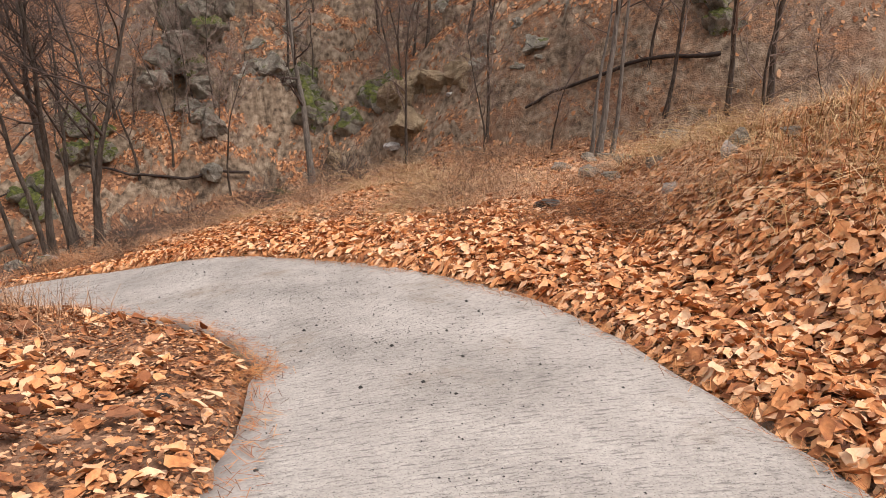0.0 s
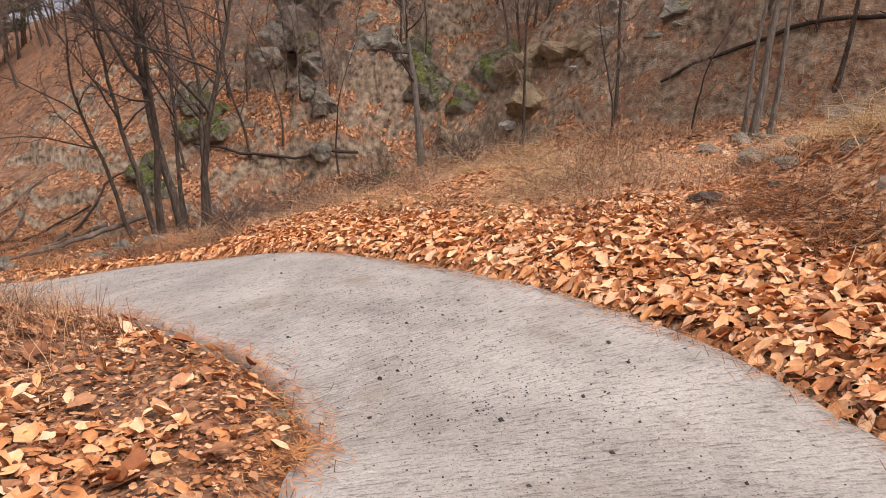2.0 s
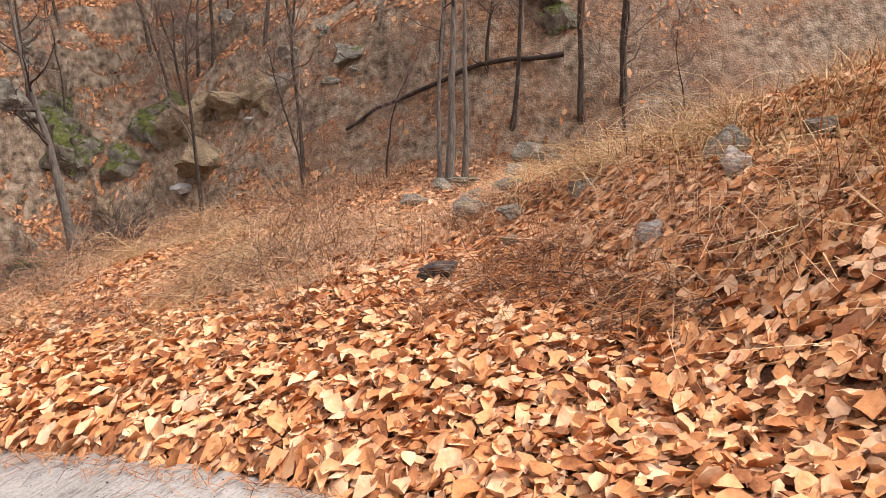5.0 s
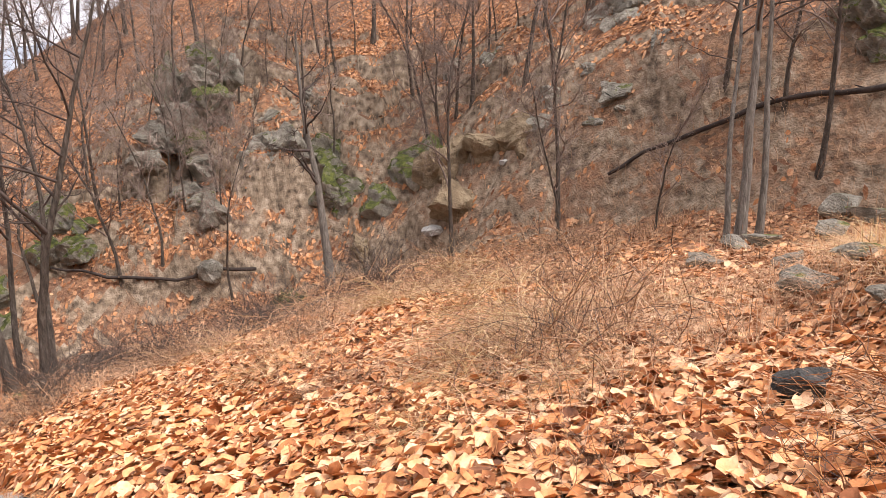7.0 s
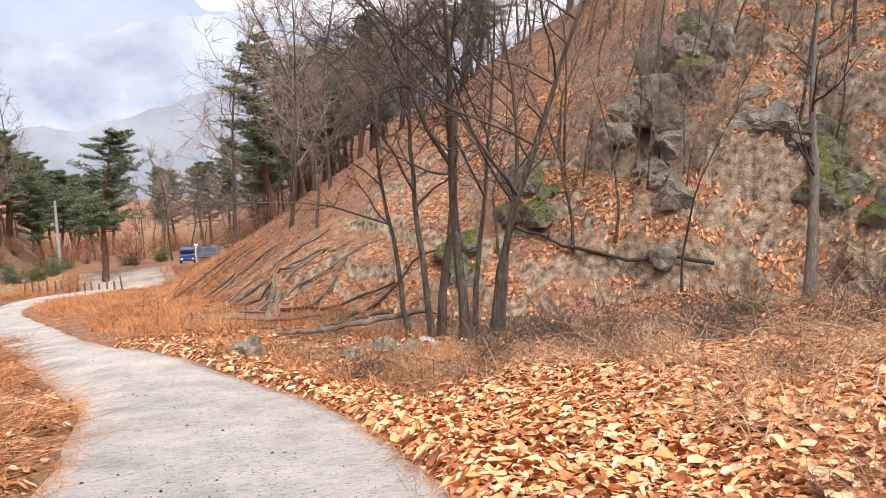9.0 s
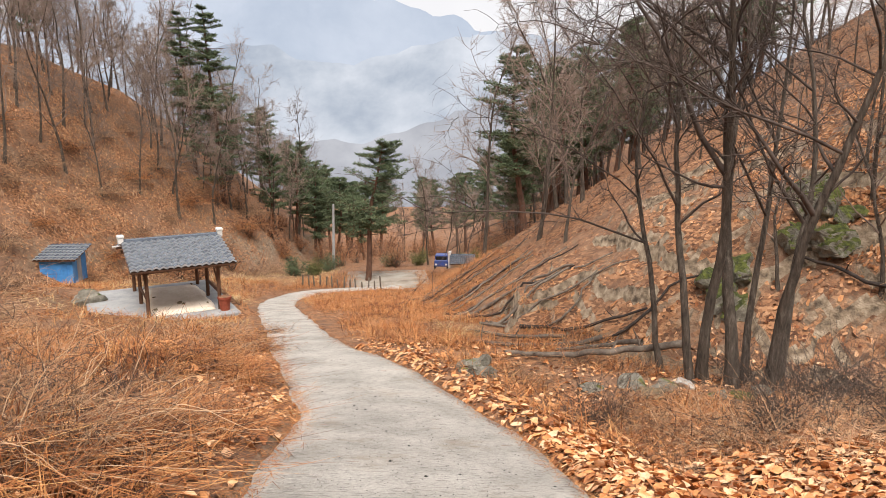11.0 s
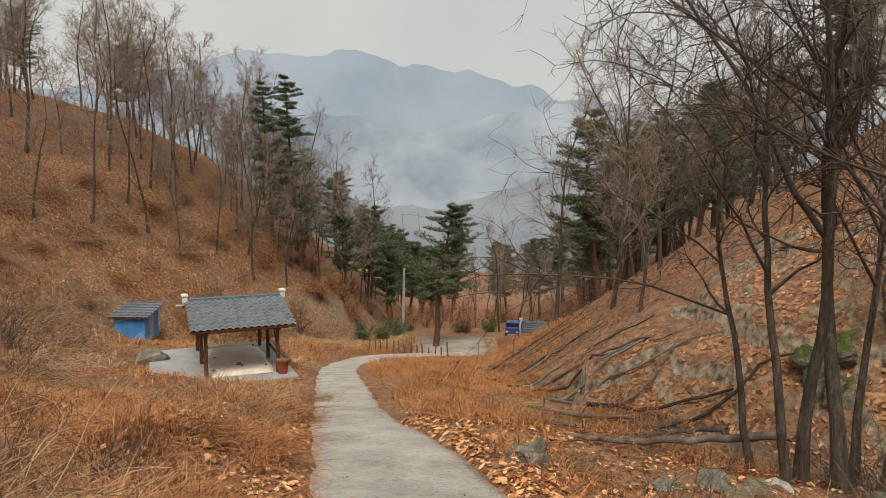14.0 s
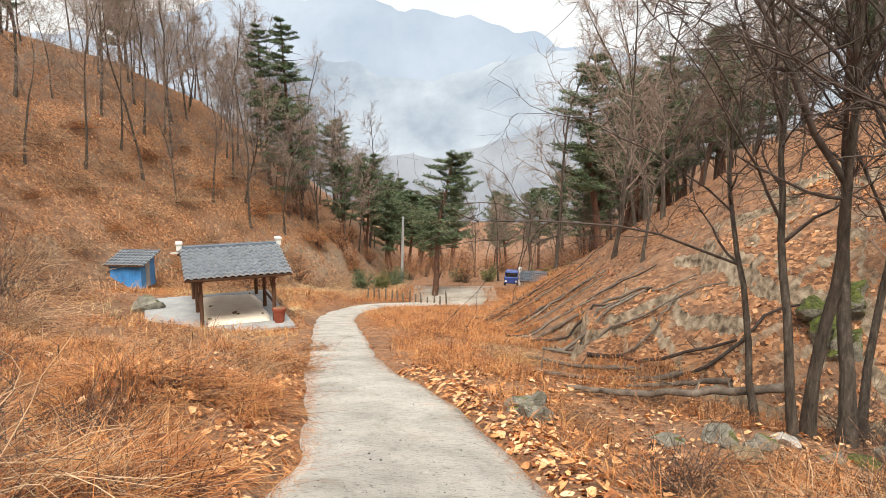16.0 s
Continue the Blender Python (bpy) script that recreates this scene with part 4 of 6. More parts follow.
def conifer(seed, height, r0, spread, crown_from, whorls, flat=0.45, pine=False):
    """An evergreen: trunk, boughs and needle clumps with gaps between the layers."""
    g = np.random.default_rng(seed)
    root = empty("conifer", Matrix())
    stem = wander(g, (0, 0, -0.3), (g.normal(0, 0.04), g.normal(0, 0.04), 1), height, 12, 0.03 if not pine else 0.06, 0.03)
    part("trunk", tubes_mesh("trunk", [(stem, r0 * (1 - 0.85 * np.linspace(0, 1, 12)), 8)], M_PINEBARK), None, root)
    boughs, slips = [], []
    for a in range(whorls * 5):
        q = crown_from + (1 - crown_from) * float(np.clip((a / 5 + g.normal(0, 0.3 if pine else 0.9)) / whorls, 0, 0.985))
        i = min(int(q * 11), 10)
        p = stem[i] + (stem[i + 1] - stem[i]) * (q * 11 - i)
        u = (q - crown_from) / (1 - crown_from)
        reach = spread * (min(1.0, 0.45 + 1.6 * u) * (1 - u) ** 0.62 + 0.08) if not pine else spread * (min(1.0, 0.55 + 1.2 * u) * (1 - u) ** 0.45 + 0.16)
        ang = g.uniform(0, 2 * np.pi)
        L = reach * g.uniform(0.35, 1.2)
        line = wander(g, p, (np.cos(ang), np.sin(ang), g.uniform(-0.12, 0.28) if pine else g.uniform(-0.3, 0.15)), L, 8, 0.07, 0.035)
        boughs.append((line, np.linspace(0.04, 0.008, 8), 4))
        if g.random() < 0.12:
            continue
        out_ = line[-1] - line[0]
        out_ = out_ / (np.linalg.norm(out_) + 1e-9)
        across_ = np.array([-out_[1], out_[0], 0])
        for k in range(2, 8):
            half_ = (0.12 + 0.17 * L) * (1.05 - 0.8 * abs(k / 7 - 0.62))
            for e in (-1, -0.35, 0.35, 1):
                c_ = line[k] + across_ * half_ * e * g.uniform(0.5, 1.1) - out_ * abs(e) * 0.1 * L + g.normal(0, 0.05, 3)
                slips.append(needle_clump(g, c_, 0.13 + 0.045 * L, 9, flat, 0.2))
    part("bough_frame", tubes_mesh("bough_frame", boughs, M_PINEBARK), None, root)
    part("crown", quads("crown", np.concatenate(slips), M_NEEDLE), None, root)
    return root


lone = tagged(stand(conifer(400, 10.6, 0.24, 3.0, 0.36, 13, 0.35, True), -0.6, 48.6, 40), "lone dark green pine beside the lower yard", "pine tree")
fir = tagged(stand(conifer(401, 17.0, 0.25, 3.9, 0.12, 24, 0.35), -13.2, 61.0, 0), "tall dark green conifer on the wooded spur", "conifer")
pine2 = tagged(stand(conifer(402, 9.5, 0.2, 2.5, 0.34, 11, 0.4, True), -5.5, 74.0, 0), "green pine in the wood by the valley floor", "pine tree", "pines in the valley wood")
for i, (x, y, s, src) in enumerate([(-15.9, 63, 0.85, 1), (-9.5, 66, 0.9, 2), (-8.2, 72, 1.0, 2), (-3, 88, 1.0, 2), (1, 92, 1.1, 2), (-6, 98, 1.2, 2), (0, 108, 1.3, 2), (-4, 122, 1.4, 2), (10, 124, 1.4, 2), (2, 132, 1.5, 2), (-9, 130, 1.5, 2), (14, 84, 1.1, 2), (17, 96, 1.3, 2), (-11, 96, 1.2, 2), (-1, 80, 0.8, 2), (-7.0, 84, 1.1, 2), (-4.8, 92, 1.2, 2), (-9.5, 88, 1.2, 2), (-3.5, 104, 1.2, 2), (-12.5, 80, 1.2, 2), (-2.0, 118, 1.3, 2), (-8, 110, 1.4, 2),
                                    (15.5, 72, 1.2, 2), (18.5, 64, 1.2, 2), (21, 74, 1.2, 2), (13, 92, 1.2, 2), (9.5, 100, 1.2, 2), (22, 54, 1.1, 2), (25, 62, 1.2, 2), (19, 48, 0.9, 2), (26, 44, 1.0, 2),
                                    (8.5, 112, 1.3, 2), (14, 108, 1.3, 2), (-30, 66, 0.9, 2), (-36, 60, 0.8, 2)]):
    src_ob = fir if src == 1 else pine2
    t = copy_thing(src_ob, Matrix())
    stand(t, x, y, i * 53, s, -0.1)
    tagged(t, "tall dark green conifer on the wooded spur" if src == 1 else "green pine in the wood by the valley floor", "conifer" if src == 1 else "pine tree", "conifers on the spur" if src == 1 else "pines in the valley wood")


g = np.random.default_rng(421)
for i in range(26):
    y = g.uniform(38, 84)
    x = np.interp(y, [32, 42, 56, 80], [9, 8, 12, 14]) + g.uniform(0, 17)
    t = stand(copy_thing(pine2, Matrix()), x, y, g.uniform(0, 360), g.uniform(0.85, 1.3), -0.1)
    tagged(t, "green pine among bare trees on the leafy slope", "pine tree", "pines on the leafy slope")


# ---- brambles and shrubs ----
def bramble(seed, reach, height, n, mat, thick=1.0, droop=0.17):
    """A tangle of thin arching canes with side twigs."""
    g = np.random.default_rng(seed)
    canes, twigs = [], []
    for _ in range(n):
        a, s = g.uniform(0, 2 * np.pi), g.uniform(0, 0.8)
        start = (np.cos(a) * reach * s, np.sin(a) * reach * s, -0.05)
        b = g.uniform(0, 2 * np.pi)
        line = wander(g, start, (np.cos(b) * 0.8, np.sin(b) * 0.8, g.uniform(0.4, 1.6)), height * g.uniform(0.8, 2.1), 9, 0.22, -droop)
        line[:, 2] = np.maximum(line[:, 2], 0.0)
        r = g.uniform(0.0022, 0.0055) * thick
        canes.append((line, np.linspace(r, r * 0.5, 9), 3))
        for k in range(2):
            m = g.integers(2, 8)
            twigs.append((wander(g, line[m], g.normal(0, 1, 3) + np.array([0, 0, 0.3]), height * 0.4, 4, 0.25, -0.1), np.linspace(r * 0.6, r * 0.3, 4), 3))
    root = empty("bramble", Matrix())
    tagged(part("cane_tangle", tubes_mesh("cane_tangle", canes, mat), None, root), kind="stuff")
    tagged(part("twig_tangle", tubes_mesh("twig_tangle", twigs, M_STALK if mat is M_STRAW else M_TWIG), None, root), kind="stuff")
    return root


B1 = bramble(500, 0.9, 0.7, 260, M_STALK)
B2 = bramble(501, 0.8, 0.7, 230, M_STRAW, 0.95, 0.25)
B3 = bramble(502, 0.7, 1.0, 120, M_TWIG, 1.3, 0.02)
B4 = bramble(503, 0.9, 0.6, 240, M_RUST, 1.2, 0.2)
BUSHES = [(B1, 3.1, -2.9, 1.1), (B2, 4.2, -2.3, 1.0), (B4, 1.1, -4.9, 0.75), (B4, 0.75, -5.9, 0.8), (B4, 1.9, -5.4, 0.8), (B2, 5.3, -1.2, 0.9), (B2, 6.2, 0.4, 1.0), (B1, 7.3, 2.2, 1.1), (B3, 8.4, 4.6, 1.0), (B2, 3.4, 0.2, 0.8),
          (B1, 5.0, 3.2, 0.9), (B2, 9.6, 1.0, 1.0), (B2, 2.2, -3.3, 0.6), (B1, -3.2, 2.6, 0.8), (B4, -4.8, 4.4, 0.9), (B1, -5.6, 7.4, 1.0), (B3, -3.4, 6.2, 0.7), (B1, -8.2, 9.5, 1.2), (B4, -6.8, 13.0, 1.2), (B1, -3.4, 11.4, 0.8),
          (B3, 2.4, 6.4, 0.7), (B1, 3.6, 10.8, 0.8), (B2, 1.6, 14.6, 0.9), (B1, 6.8, 6.3, 0.9), (B3, -3.3, -0.7, 0.4), (B3, -2.75, -0.55, 0.32), (B1, -10.4, 16, 1.5), (B3, -13, 19, 1.6), (B1, -14, 24, 1.7), (B3, 7.4, 8.4, 0.9), (B2, 2.9, -6.9, 0.9), (B2, 2.3, -2.5, 0.8), (B2, 3.4, -2.4, 0.95), (B2, 1.3, -2.6, 0.55), (B3, 7.6, 6.6, 1.0), (B3, 8.8, 2.6, 1.1), (B1, 10.4, -0.6, 0.9), (B3, 6.6, 3.6, 0.9), (B1, 0.9, -3.6, 0.5), (B1, 6.0, -2.2, 1.0), (B3, -3.0, 0.5, 0.45), (B1, -2.3, 3.9, 0.6), (B1, -2.6, 2.6, 0.6), (B1, -3.6, 3.6, 0.8), (B1, 2.6, 5.2, 0.6), (B1, 2.0, 8.8, 0.6), (B3, -4.2, 5.6, 0.7)]
BUSHES += [(B1, 3.2, 4.4, 0.8), (B3, 4.0, 5.0, 0.8), (B1, 4.6, 6.2, 0.8), (B1, 2.9, 6.0, 0.6), (B3, 5.6, 5.2, 0.9), (B1, 3.8, 7.0, 0.6), (B3, 6.2, 7.6, 0.9), (B1, 2.2, 4.0, 0.5), (B1, 5.6, 4.0, 0.9), (B2, 4.6, 2.2, 0.7),
           (B3, 6.0, 9.4, 0.8), (B1, 4.4, 9.8, 0.6), (B1, 2.4, -1.2, 0.6), (B2, 4.4, -3.4, 0.7), (B4, 1.5, -5.4, 0.7), (B2, 3.4, -6.0, 0.8), (B2, 7.0, -0.8, 0.9), (B1, 8.2, 0.6, 1.0), (B1, 4.8, 0.9, 0.9)]
gb = np.random.default_rng(88)
for k in range(58):
    bx_, by_ = -2.6 - 9.5 * gb.random(), 2.2 + 15 * gb.random()
    if pad_clear(np.array(bx_), np.array(by_)) > 0:
        BUSHES.append(((B4, B1, B4, B4)[k % 4], bx_, by_, 0.5 + 0.5 * gb.random()))
for k in range(60):
    gy_ = 12 + k * 0.85
    BUSHES.append((B1 if k % 3 else B4, float(np.interp(gy_, [15, 30, 45, 60], [-14, -18, -13, -6])) + 1 - 15 * ((k * 0.618) % 1), gy_, 1.3 + 1.1 * ((k * 0.37) % 1)))
seen = set()
for i, (src, x, y, s) in enumerate(BUSHES):
    if -19.5 < x < -13.5 and 32 < y < 40:
        continue
    b = src if src.name not in seen else copy_thing(src, Matrix())
    seen.add(src.name)
    b.matrix_world = pose(x, y, float(ground_at(x, y)) - 0.03, 0, 0, i * 71) @ Matrix.Diagonal((s, s, s * 0.85, 1))
    lab = {B1: "dense tangle of brown dead bramble canes", B2: "pale arching tangle of dry vine stems", B3: "dark leafless twiggy shrub", B4: "rust-red mound of matted dead stems"}[src]
    tagged(b, lab, "shrub", "brambles of the verge and slopes")

# ---- rocks ----
def rock_material(name, moss):
    """Grey lichen-spotted stone; moss settles on faces that look up."""
    mat = paint(name, [(0.25, (0.075, 0.07, 0.058)), (0.5, (0.235, 0.22, 0.18)), (0.72, (0.45, 0.435, 0.37))], 3.2, 0.92, 1.0, fine=30, dist=0.05)
    n, l = mat.node_tree.nodes, mat.node_tree.links
    bsdf = n["Principled BSDF"]
    src = bsdf.inputs["Base Color"].links[0].from_socket
    geo = n.new("ShaderNodeNewGeometry")
    sep = n.new("ShaderNodeSeparateXYZ")
    l.new(geo.outputs["Normal"], sep.inputs[0])
    ns = n.new("ShaderNodeTexNoise")
    ns.inputs["Scale"].default_value = 2.6
    ns.inputs["Detail"].default_value = 8
    tc = n.new("ShaderNodeTexCoord")
    l.new(tc.outputs["Object"], ns.inputs[0])
    add = n.new("ShaderNodeMath")
    add.operation = "MULTIPLY_ADD"
    add.inputs[1].default_value = 0.45
    l.new(sep.outputs[2], add.inputs[0])
    l.new(ns.outputs[0], add.inputs[2])
    ramp_ = n.new("ShaderNodeValToRGB")
    ramp_.color_ramp.elements[0].position = 1.0 - moss
    ramp_.color_ramp.elements[1].position = min(1.0 - moss + 0.16, 1.0)
    l.new(add.outputs[0], ramp_.inputs[0])
    mixer = n.new("ShaderNodeMixRGB")
    tint = n.new("ShaderNodeTexNoise")
    tint.inputs["Scale"].default_value = 9
    tint.inputs["Detail"].default_value = 6
    l.new(tc.outputs["Object"], tint.inputs[0])
    green = n.new("ShaderNodeValToRGB")
    green.color_ramp.elements[0].position, green.color_ramp.elements[0].color = 0.35, (0.045, 0.055, 0.02, 1)
    green.color_ramp.elements[1].position, green.color_ramp.elements[1].color = 0.68, (0.145, 0.165, 0.04, 1)
    l.new(tint.outputs[0], green.inputs[0])
    l.new(green.outputs[0], mixer.inputs[2])
    l.new(ramp_.outputs[0], mixer.inputs[0])
    l.new(src, mixer.inputs[1])
    l.new(mixer.outputs[0], bsdf.inputs["Base Color"])
    return mat


M_ROCK = rock_material("rock", 0.08)
M_MOSSY = rock_material("mossy_rock", 0.43)
M_CRAG = rock_material("mossy_crag", 0.46)
M_EARTHROCK = paint("earthy_rock", [(0.25, (0.10, 0.075, 0.05)), (0.5, (0.25, 0.19, 0.12)), (0.75, (0.42, 0.35, 0.23))], 2.2, 0.95, 1.0, fine=24, dist=0.06)
M_DARKROCK = paint("dark_rock", [(0.3, (0.02, 0.02, 0.02)), (0.6, (0.07, 0.07, 0.065)), (0.8, (0.28, 0.27, 0.25))], 4, 0.8, 0.9, stretch=(1, 1, 3), fine=40)
M_PALEROCK = paint("pale_stone", [(0.3, (0.24, 0.23, 0.21)), (0.55, (0.42, 0.41, 0.38)), (0.8, (0.66, 0.64, 0.6))], 7, 0.9, 0.9, fine=40)


def rock(name, x, y, size, mat, seed, label, turn=0.0, sink=0.3, cuts=9, dz=0.0, tilt=0.0, detail=4):
    """A broken stone: a ball cut by random planes, then roughened."""
    g = np.random.default_rng(seed)
    bm = bmesh.new()
    bmesh.ops.create_icosphere(bm, subdivisions=detail, radius=1.0)
    planes = [(v / np.linalg.norm(v), g.uniform(0.38, 0.8)) for v in g.normal(0, 1, (cuts + 6, 3))]
    co = np.array([v.co[:] for v in bm.verts])
    for nrm, d in planes:
        over = np.maximum(co @ nrm - d, 0)
        co = co - over[:, None] * nrm * 0.96
    bump = fbm(co[:, 0] * 1.3 + co[:, 2] * 0.9 + seed, co[:, 1] * 1.3 - co[:, 2] * 0.7, 0.7, 6, seed % 50) * 0.3
    co = co * (1 + bump[:, None])
    for v, c in zip(bm.verts, co):
        v.co = (c[0] * size[0], c[1] * size[1], c[2] * size[2])
    me = bpy.data.meshes.new(name)
    bm.to_mesh(me)
    bm.free()
    me.materials.append(mat)
    ob = new(name, me)
    ob.matrix_world = pose(x, y, float(ground_at(x, y)) + size[2] * (1 - 2 * sink) + dz, tilt, 0, turn)
    return tagged(ob, label, "rock")


def block(g, size, mat, parent, m):
    """An angular rock block under an outcrop."""
    bm = bmesh.new()
    bmesh.ops.create_icosphere(bm, subdivisions=4, radius=1.0)
    co = np.array([v_.co[:] for v_ in bm.verts])
    for nrm in g.normal(0, 1, (16, 3)):
        nrm = nrm / np.linalg.norm(nrm)
        over = np.maximum(co @ nrm - g.uniform(0.5, 0.85), 0)
        co = co - over[:, None] * nrm * 0.97
    s_ = g.uniform(0, 40)
    bump = fbm(co[:, 0] * 1.4 + co[:, 2] * 0.9 + s_, co[:, 1] * 1.4 - co[:, 2] * 0.7, 0.55, 6, int(s_)) * 0.46
    co = co * (1 + bump[:, None]) * np.array(size)
    for v_, c in zip(bm.verts, co):
        v_.co = c
    ob = part("block", bm, mat, parent)
    ob.matrix_local = m
    return ob


def outcrop(x, y, wide, high, n_, mat, seed, label, dz=0.0):
    """Broken blocks stacked up a slope, the biggest in the middle."""
    g = np.random.default_rng(seed)
    z0 = float(ground_at(x, y))
    root = empty("outcrop", pose(x, y, z0))
    for k in range(n_):
        q = k / max(n_ - 1, 1)
        ox, oy = g.normal(0.25 * high * q, 0.25 * wide), g.normal(0, 0.42 * wide)
        s = (0.82 - 0.3 * q) * wide * g.uniform(0.65, 1.1)
        tall = s * g.uniform(0.6, 1.0) * math.sqrt(high / wide)
        oz = float(ground_at(x + ox, y + oy)) - z0 + tall * g.uniform(-0.05, 0.25) + dz
        block(g, (s * 0.75, s * g.uniform(0.6, 1.0), tall), mat, root, pose(ox, oy, oz, g.normal(0, 10), g.normal(-10, 8), g.uniform(0, 360)))
    return tagged(root, label, "rock")


# the mossy outcrop and the cliff below it
CRAG = [(0.45, 0.15, 1.35, 0.62, 0.45, 1), (0.10, 0.35, 0.85, 0.62, 0.5, 0), (-0.55, 0.15, 0.75, 0.42, 0.8, 1), (0.42, 0.75, 0.35, 0.62, 0.42, 1), (-0.30, 0.8, -0.05, 0.62, 0.55, 0), (0.1, -0.4, 0.2, 1.1, 1.1, 1),
        (0.95, -0.1, 1.05, 0.45, 0.6, 0), (-0.85, 1.0, -0.5, 0.55, 0.45, 0), (-0.1, 1.3, -0.65, 0.6, 0.5, 1), (-1.2, 1.6, -1.0, 0.5, 0.4, 0), (0.1, 1.75, -1.15, 0.45, 0.4, 0)]
crag_rock = empty("outcrop", pose(14.7, 12.7, float(ground_at(14.7, 12.7)) + 0.45) @ Matrix.Scale(1.25, 4))
tagged(crag_rock, "large split grey rock outcrop patched with bright moss", "rock")
g = np.random.default_rng(11)
for u_, f_, z_, wide_, tall_, mossy_ in CRAG:
    block(g, (wide_ * 0.85, wide_, tall_), M_CRAG if mossy_ else M_ROCK, crag_rock, pose(0.71 * u_ - 0.70 * f_, -0.70 * u_ - 0.71 * f_, z_, g.normal(0, 9), g.normal(-12, 8), 45 + g.normal(0, 16)))
outcrop(13.0, 11.0, 1.1, 1.0, 7, M_ROCK, 12, "grey lichened ledges under the mossy outcrop", -0.15)
outcrop(14.9, 7.0, 1.7, 1.4, 8, M_MOSSY, 13, "weathered olive-grey cliff rock with dark clefts", -0.15)
outcrop(14.4, 9.4, 1.3, 1.1, 7, M_ROCK, 14, "grey cliff rock half buried in leaves", -0.3)
outcrop(14.7, 3.7, 1.6, 1.2, 7, M_EARTHROCK, 15, "ochre crumbling earth-and-rock face", -0.4)
outcrop(14.8, 1.0, 1.1, 0.6, 5, M_ROCK, 16, "low grey rock band in the slope", -0.25)
outcrop(14.2, -0.9, 1.0, 0.5, 4, M_ROCK, 17, "low grey rock band in the slope", -0.25)
outcrop(10.2, 13.6, 1.3, 0.9, 7, M_MOSSY, 18, "yellow-green mossy rocks in the bank")
outcrop(8.0, 13.4, 1.1, 0.8, 6, M_MOSSY, 19, "mossy rock overhang in the bank")
outcrop(18.2, 4.5, 1.0, 0.8, 5, M_ROCK, 20, "grey rocks high on the slope", -0.3)
outcrop(17.8, -0.5, 1.4, 0.8, 6, M_ROCK, 21, "long grey rocks high on the slope", -0.3)
outcrop(13.9, -5.4, 1.0, 0.8, 5, M_MOSSY, 22, "mossy rocks beside the fallen trunk")
outcrop(12.2, 10.4, 1.0, 0.7, 5, M_ROCK, 23, "grey broken ledge in the bank")
outcrop(13.6, 6.0, 0.8, 0.6, 4, M_EARTHROCK, 24, "brown broken rock at the cliff's foot", -0.25)
outcrop(16.6, 9.8, 1.0, 0.8, 5, M_ROCK, 25, "grey rocks showing through the leafy slope", -0.3)
rock("boulder", 13.2, 5.3, (0.35, 0.42, 0.35), M_ROCK, 26, "blue-grey boulder at the cliff's foot", 30, 0.25, 8)
rock("boulder", 11.4, 9.4, (0.45, 0.5, 0.42), M_ROCK, 27, "grey boulder among dead stalks", 60, 0.25, 8)
rock("boulder", 13.6, 3.7, (0.3, 0.4, 0.18), M_PALEROCK, 28, "pale stone sticking out of the earth face", 60, 0.2, 8, 0.2)
rock("boulder", 14.2, 2.0, (0.13, 0.13, 0.12), M_PALEROCK, 29, "small pale stone lodged on the slope", 0, 0.1, 8)
# stones of the verge and the gully
rock("boulder", 2.13, -4.42, (0.17, 0.2, 0.16), M_DARKROCK, 30, "dark banded stone among fallen leaves", 20, 0.12, 7)
rock("stone", 1.55, -5.95, (0.13, 0.11, 0.1), M_PALEROCK, 31, "pale grey stone in dry grass", 20, 0.0, 8)
rock("stone", 1.75, -6.5, (0.14, 0.13, 0.12), M_PALEROCK, 32, "white-topped stone in dry grass", 70, 0.0, 8)
rock("stone", 1.9, -7.1, (0.15, 0.13, 0.11), M_ROCK, 33, "grey stone in dry grass", 10, 0.0, 8)
for i, (x, y, s, w) in enumerate([(8.9, -4.0, 0.42, 0.4), (8.4, -3.7, 0.3, 0.5), (7.2, -3.4, 0.3, 0.35), (10.6, -5.6, 0.5, 0.4), (11.2, -5.2, 0.5, 0.5), (9.8, -4.9, 0.4, 0.4), (4.6, -4.5, 0.4, 0.4), (5.2, -4.9, 0.35, 0.5), (3.7, -5.0, 0.24, 0.5), (6.4, -4.4, 0.3, 0.5), (3.1, -5.6, 0.24, 0.5), (2.75, -5.0, 0.15, 0.6), (7.5, -5.8, 0.4, 0.45), (8.6, -6.4, 0.5, 0.4), (8.0, -5.3, 0.35, 0.5), (2.2, -6.6, 0.28, 0.6)]):
    rock("stone", x, y, (s, s * 0.7, s * w), M_ROCK, 40 + i, "flat blue-grey stone of the dry stream", i * 37, 0.05, 8, detail=3)
outcrop(1.15, 9.25, 0.62, 0.5, 5, M_ROCK, 50, "cracked grey boulders at the lane's edge", -0.08)
for i, (x, y, s, w, m) in enumerate([(3.0, 8.35, 0.27, 0.5, M_ROCK), (3.65, 8.45, 0.4, 0.4, M_ROCK), (4.0, 8.0, 0.3, 0.5, M_ROCK), (4.5, 8.5, 0.26, 0.5, M_PALEROCK), (4.9, 8.0, 0.22, 0.4, M_ROCK), (5.35, 8.0, 0.38, 0.4, M_MOSSY), (3.5, 7.3, 0.24, 0.6, M_EARTHROCK), (5.9, 8.5, 0.3, 0.5, M_ROCK)]):
    rock("stone", x, y, (s, s * 0.8, s * w), m, 60 + i, "pale streambed stone below the tree clump" if m is M_PALEROCK else "grey streambed stone below the tree clump", i * 51, 0.25, 8, detail=3)
rock("boulder", -11.6, 26.3, (0.7, 0.5, 0.55), M_ROCK, 70, "dark grey boulder beside the pavilion's slab", 20, 0.25, 8)
rock("stone", -2.95, -3.55, (0.09, 0.07, 0.05), M_EARTHROCK, 71, "brown stone at the lane's inner edge", 20, 0.2, 8, detail=3)
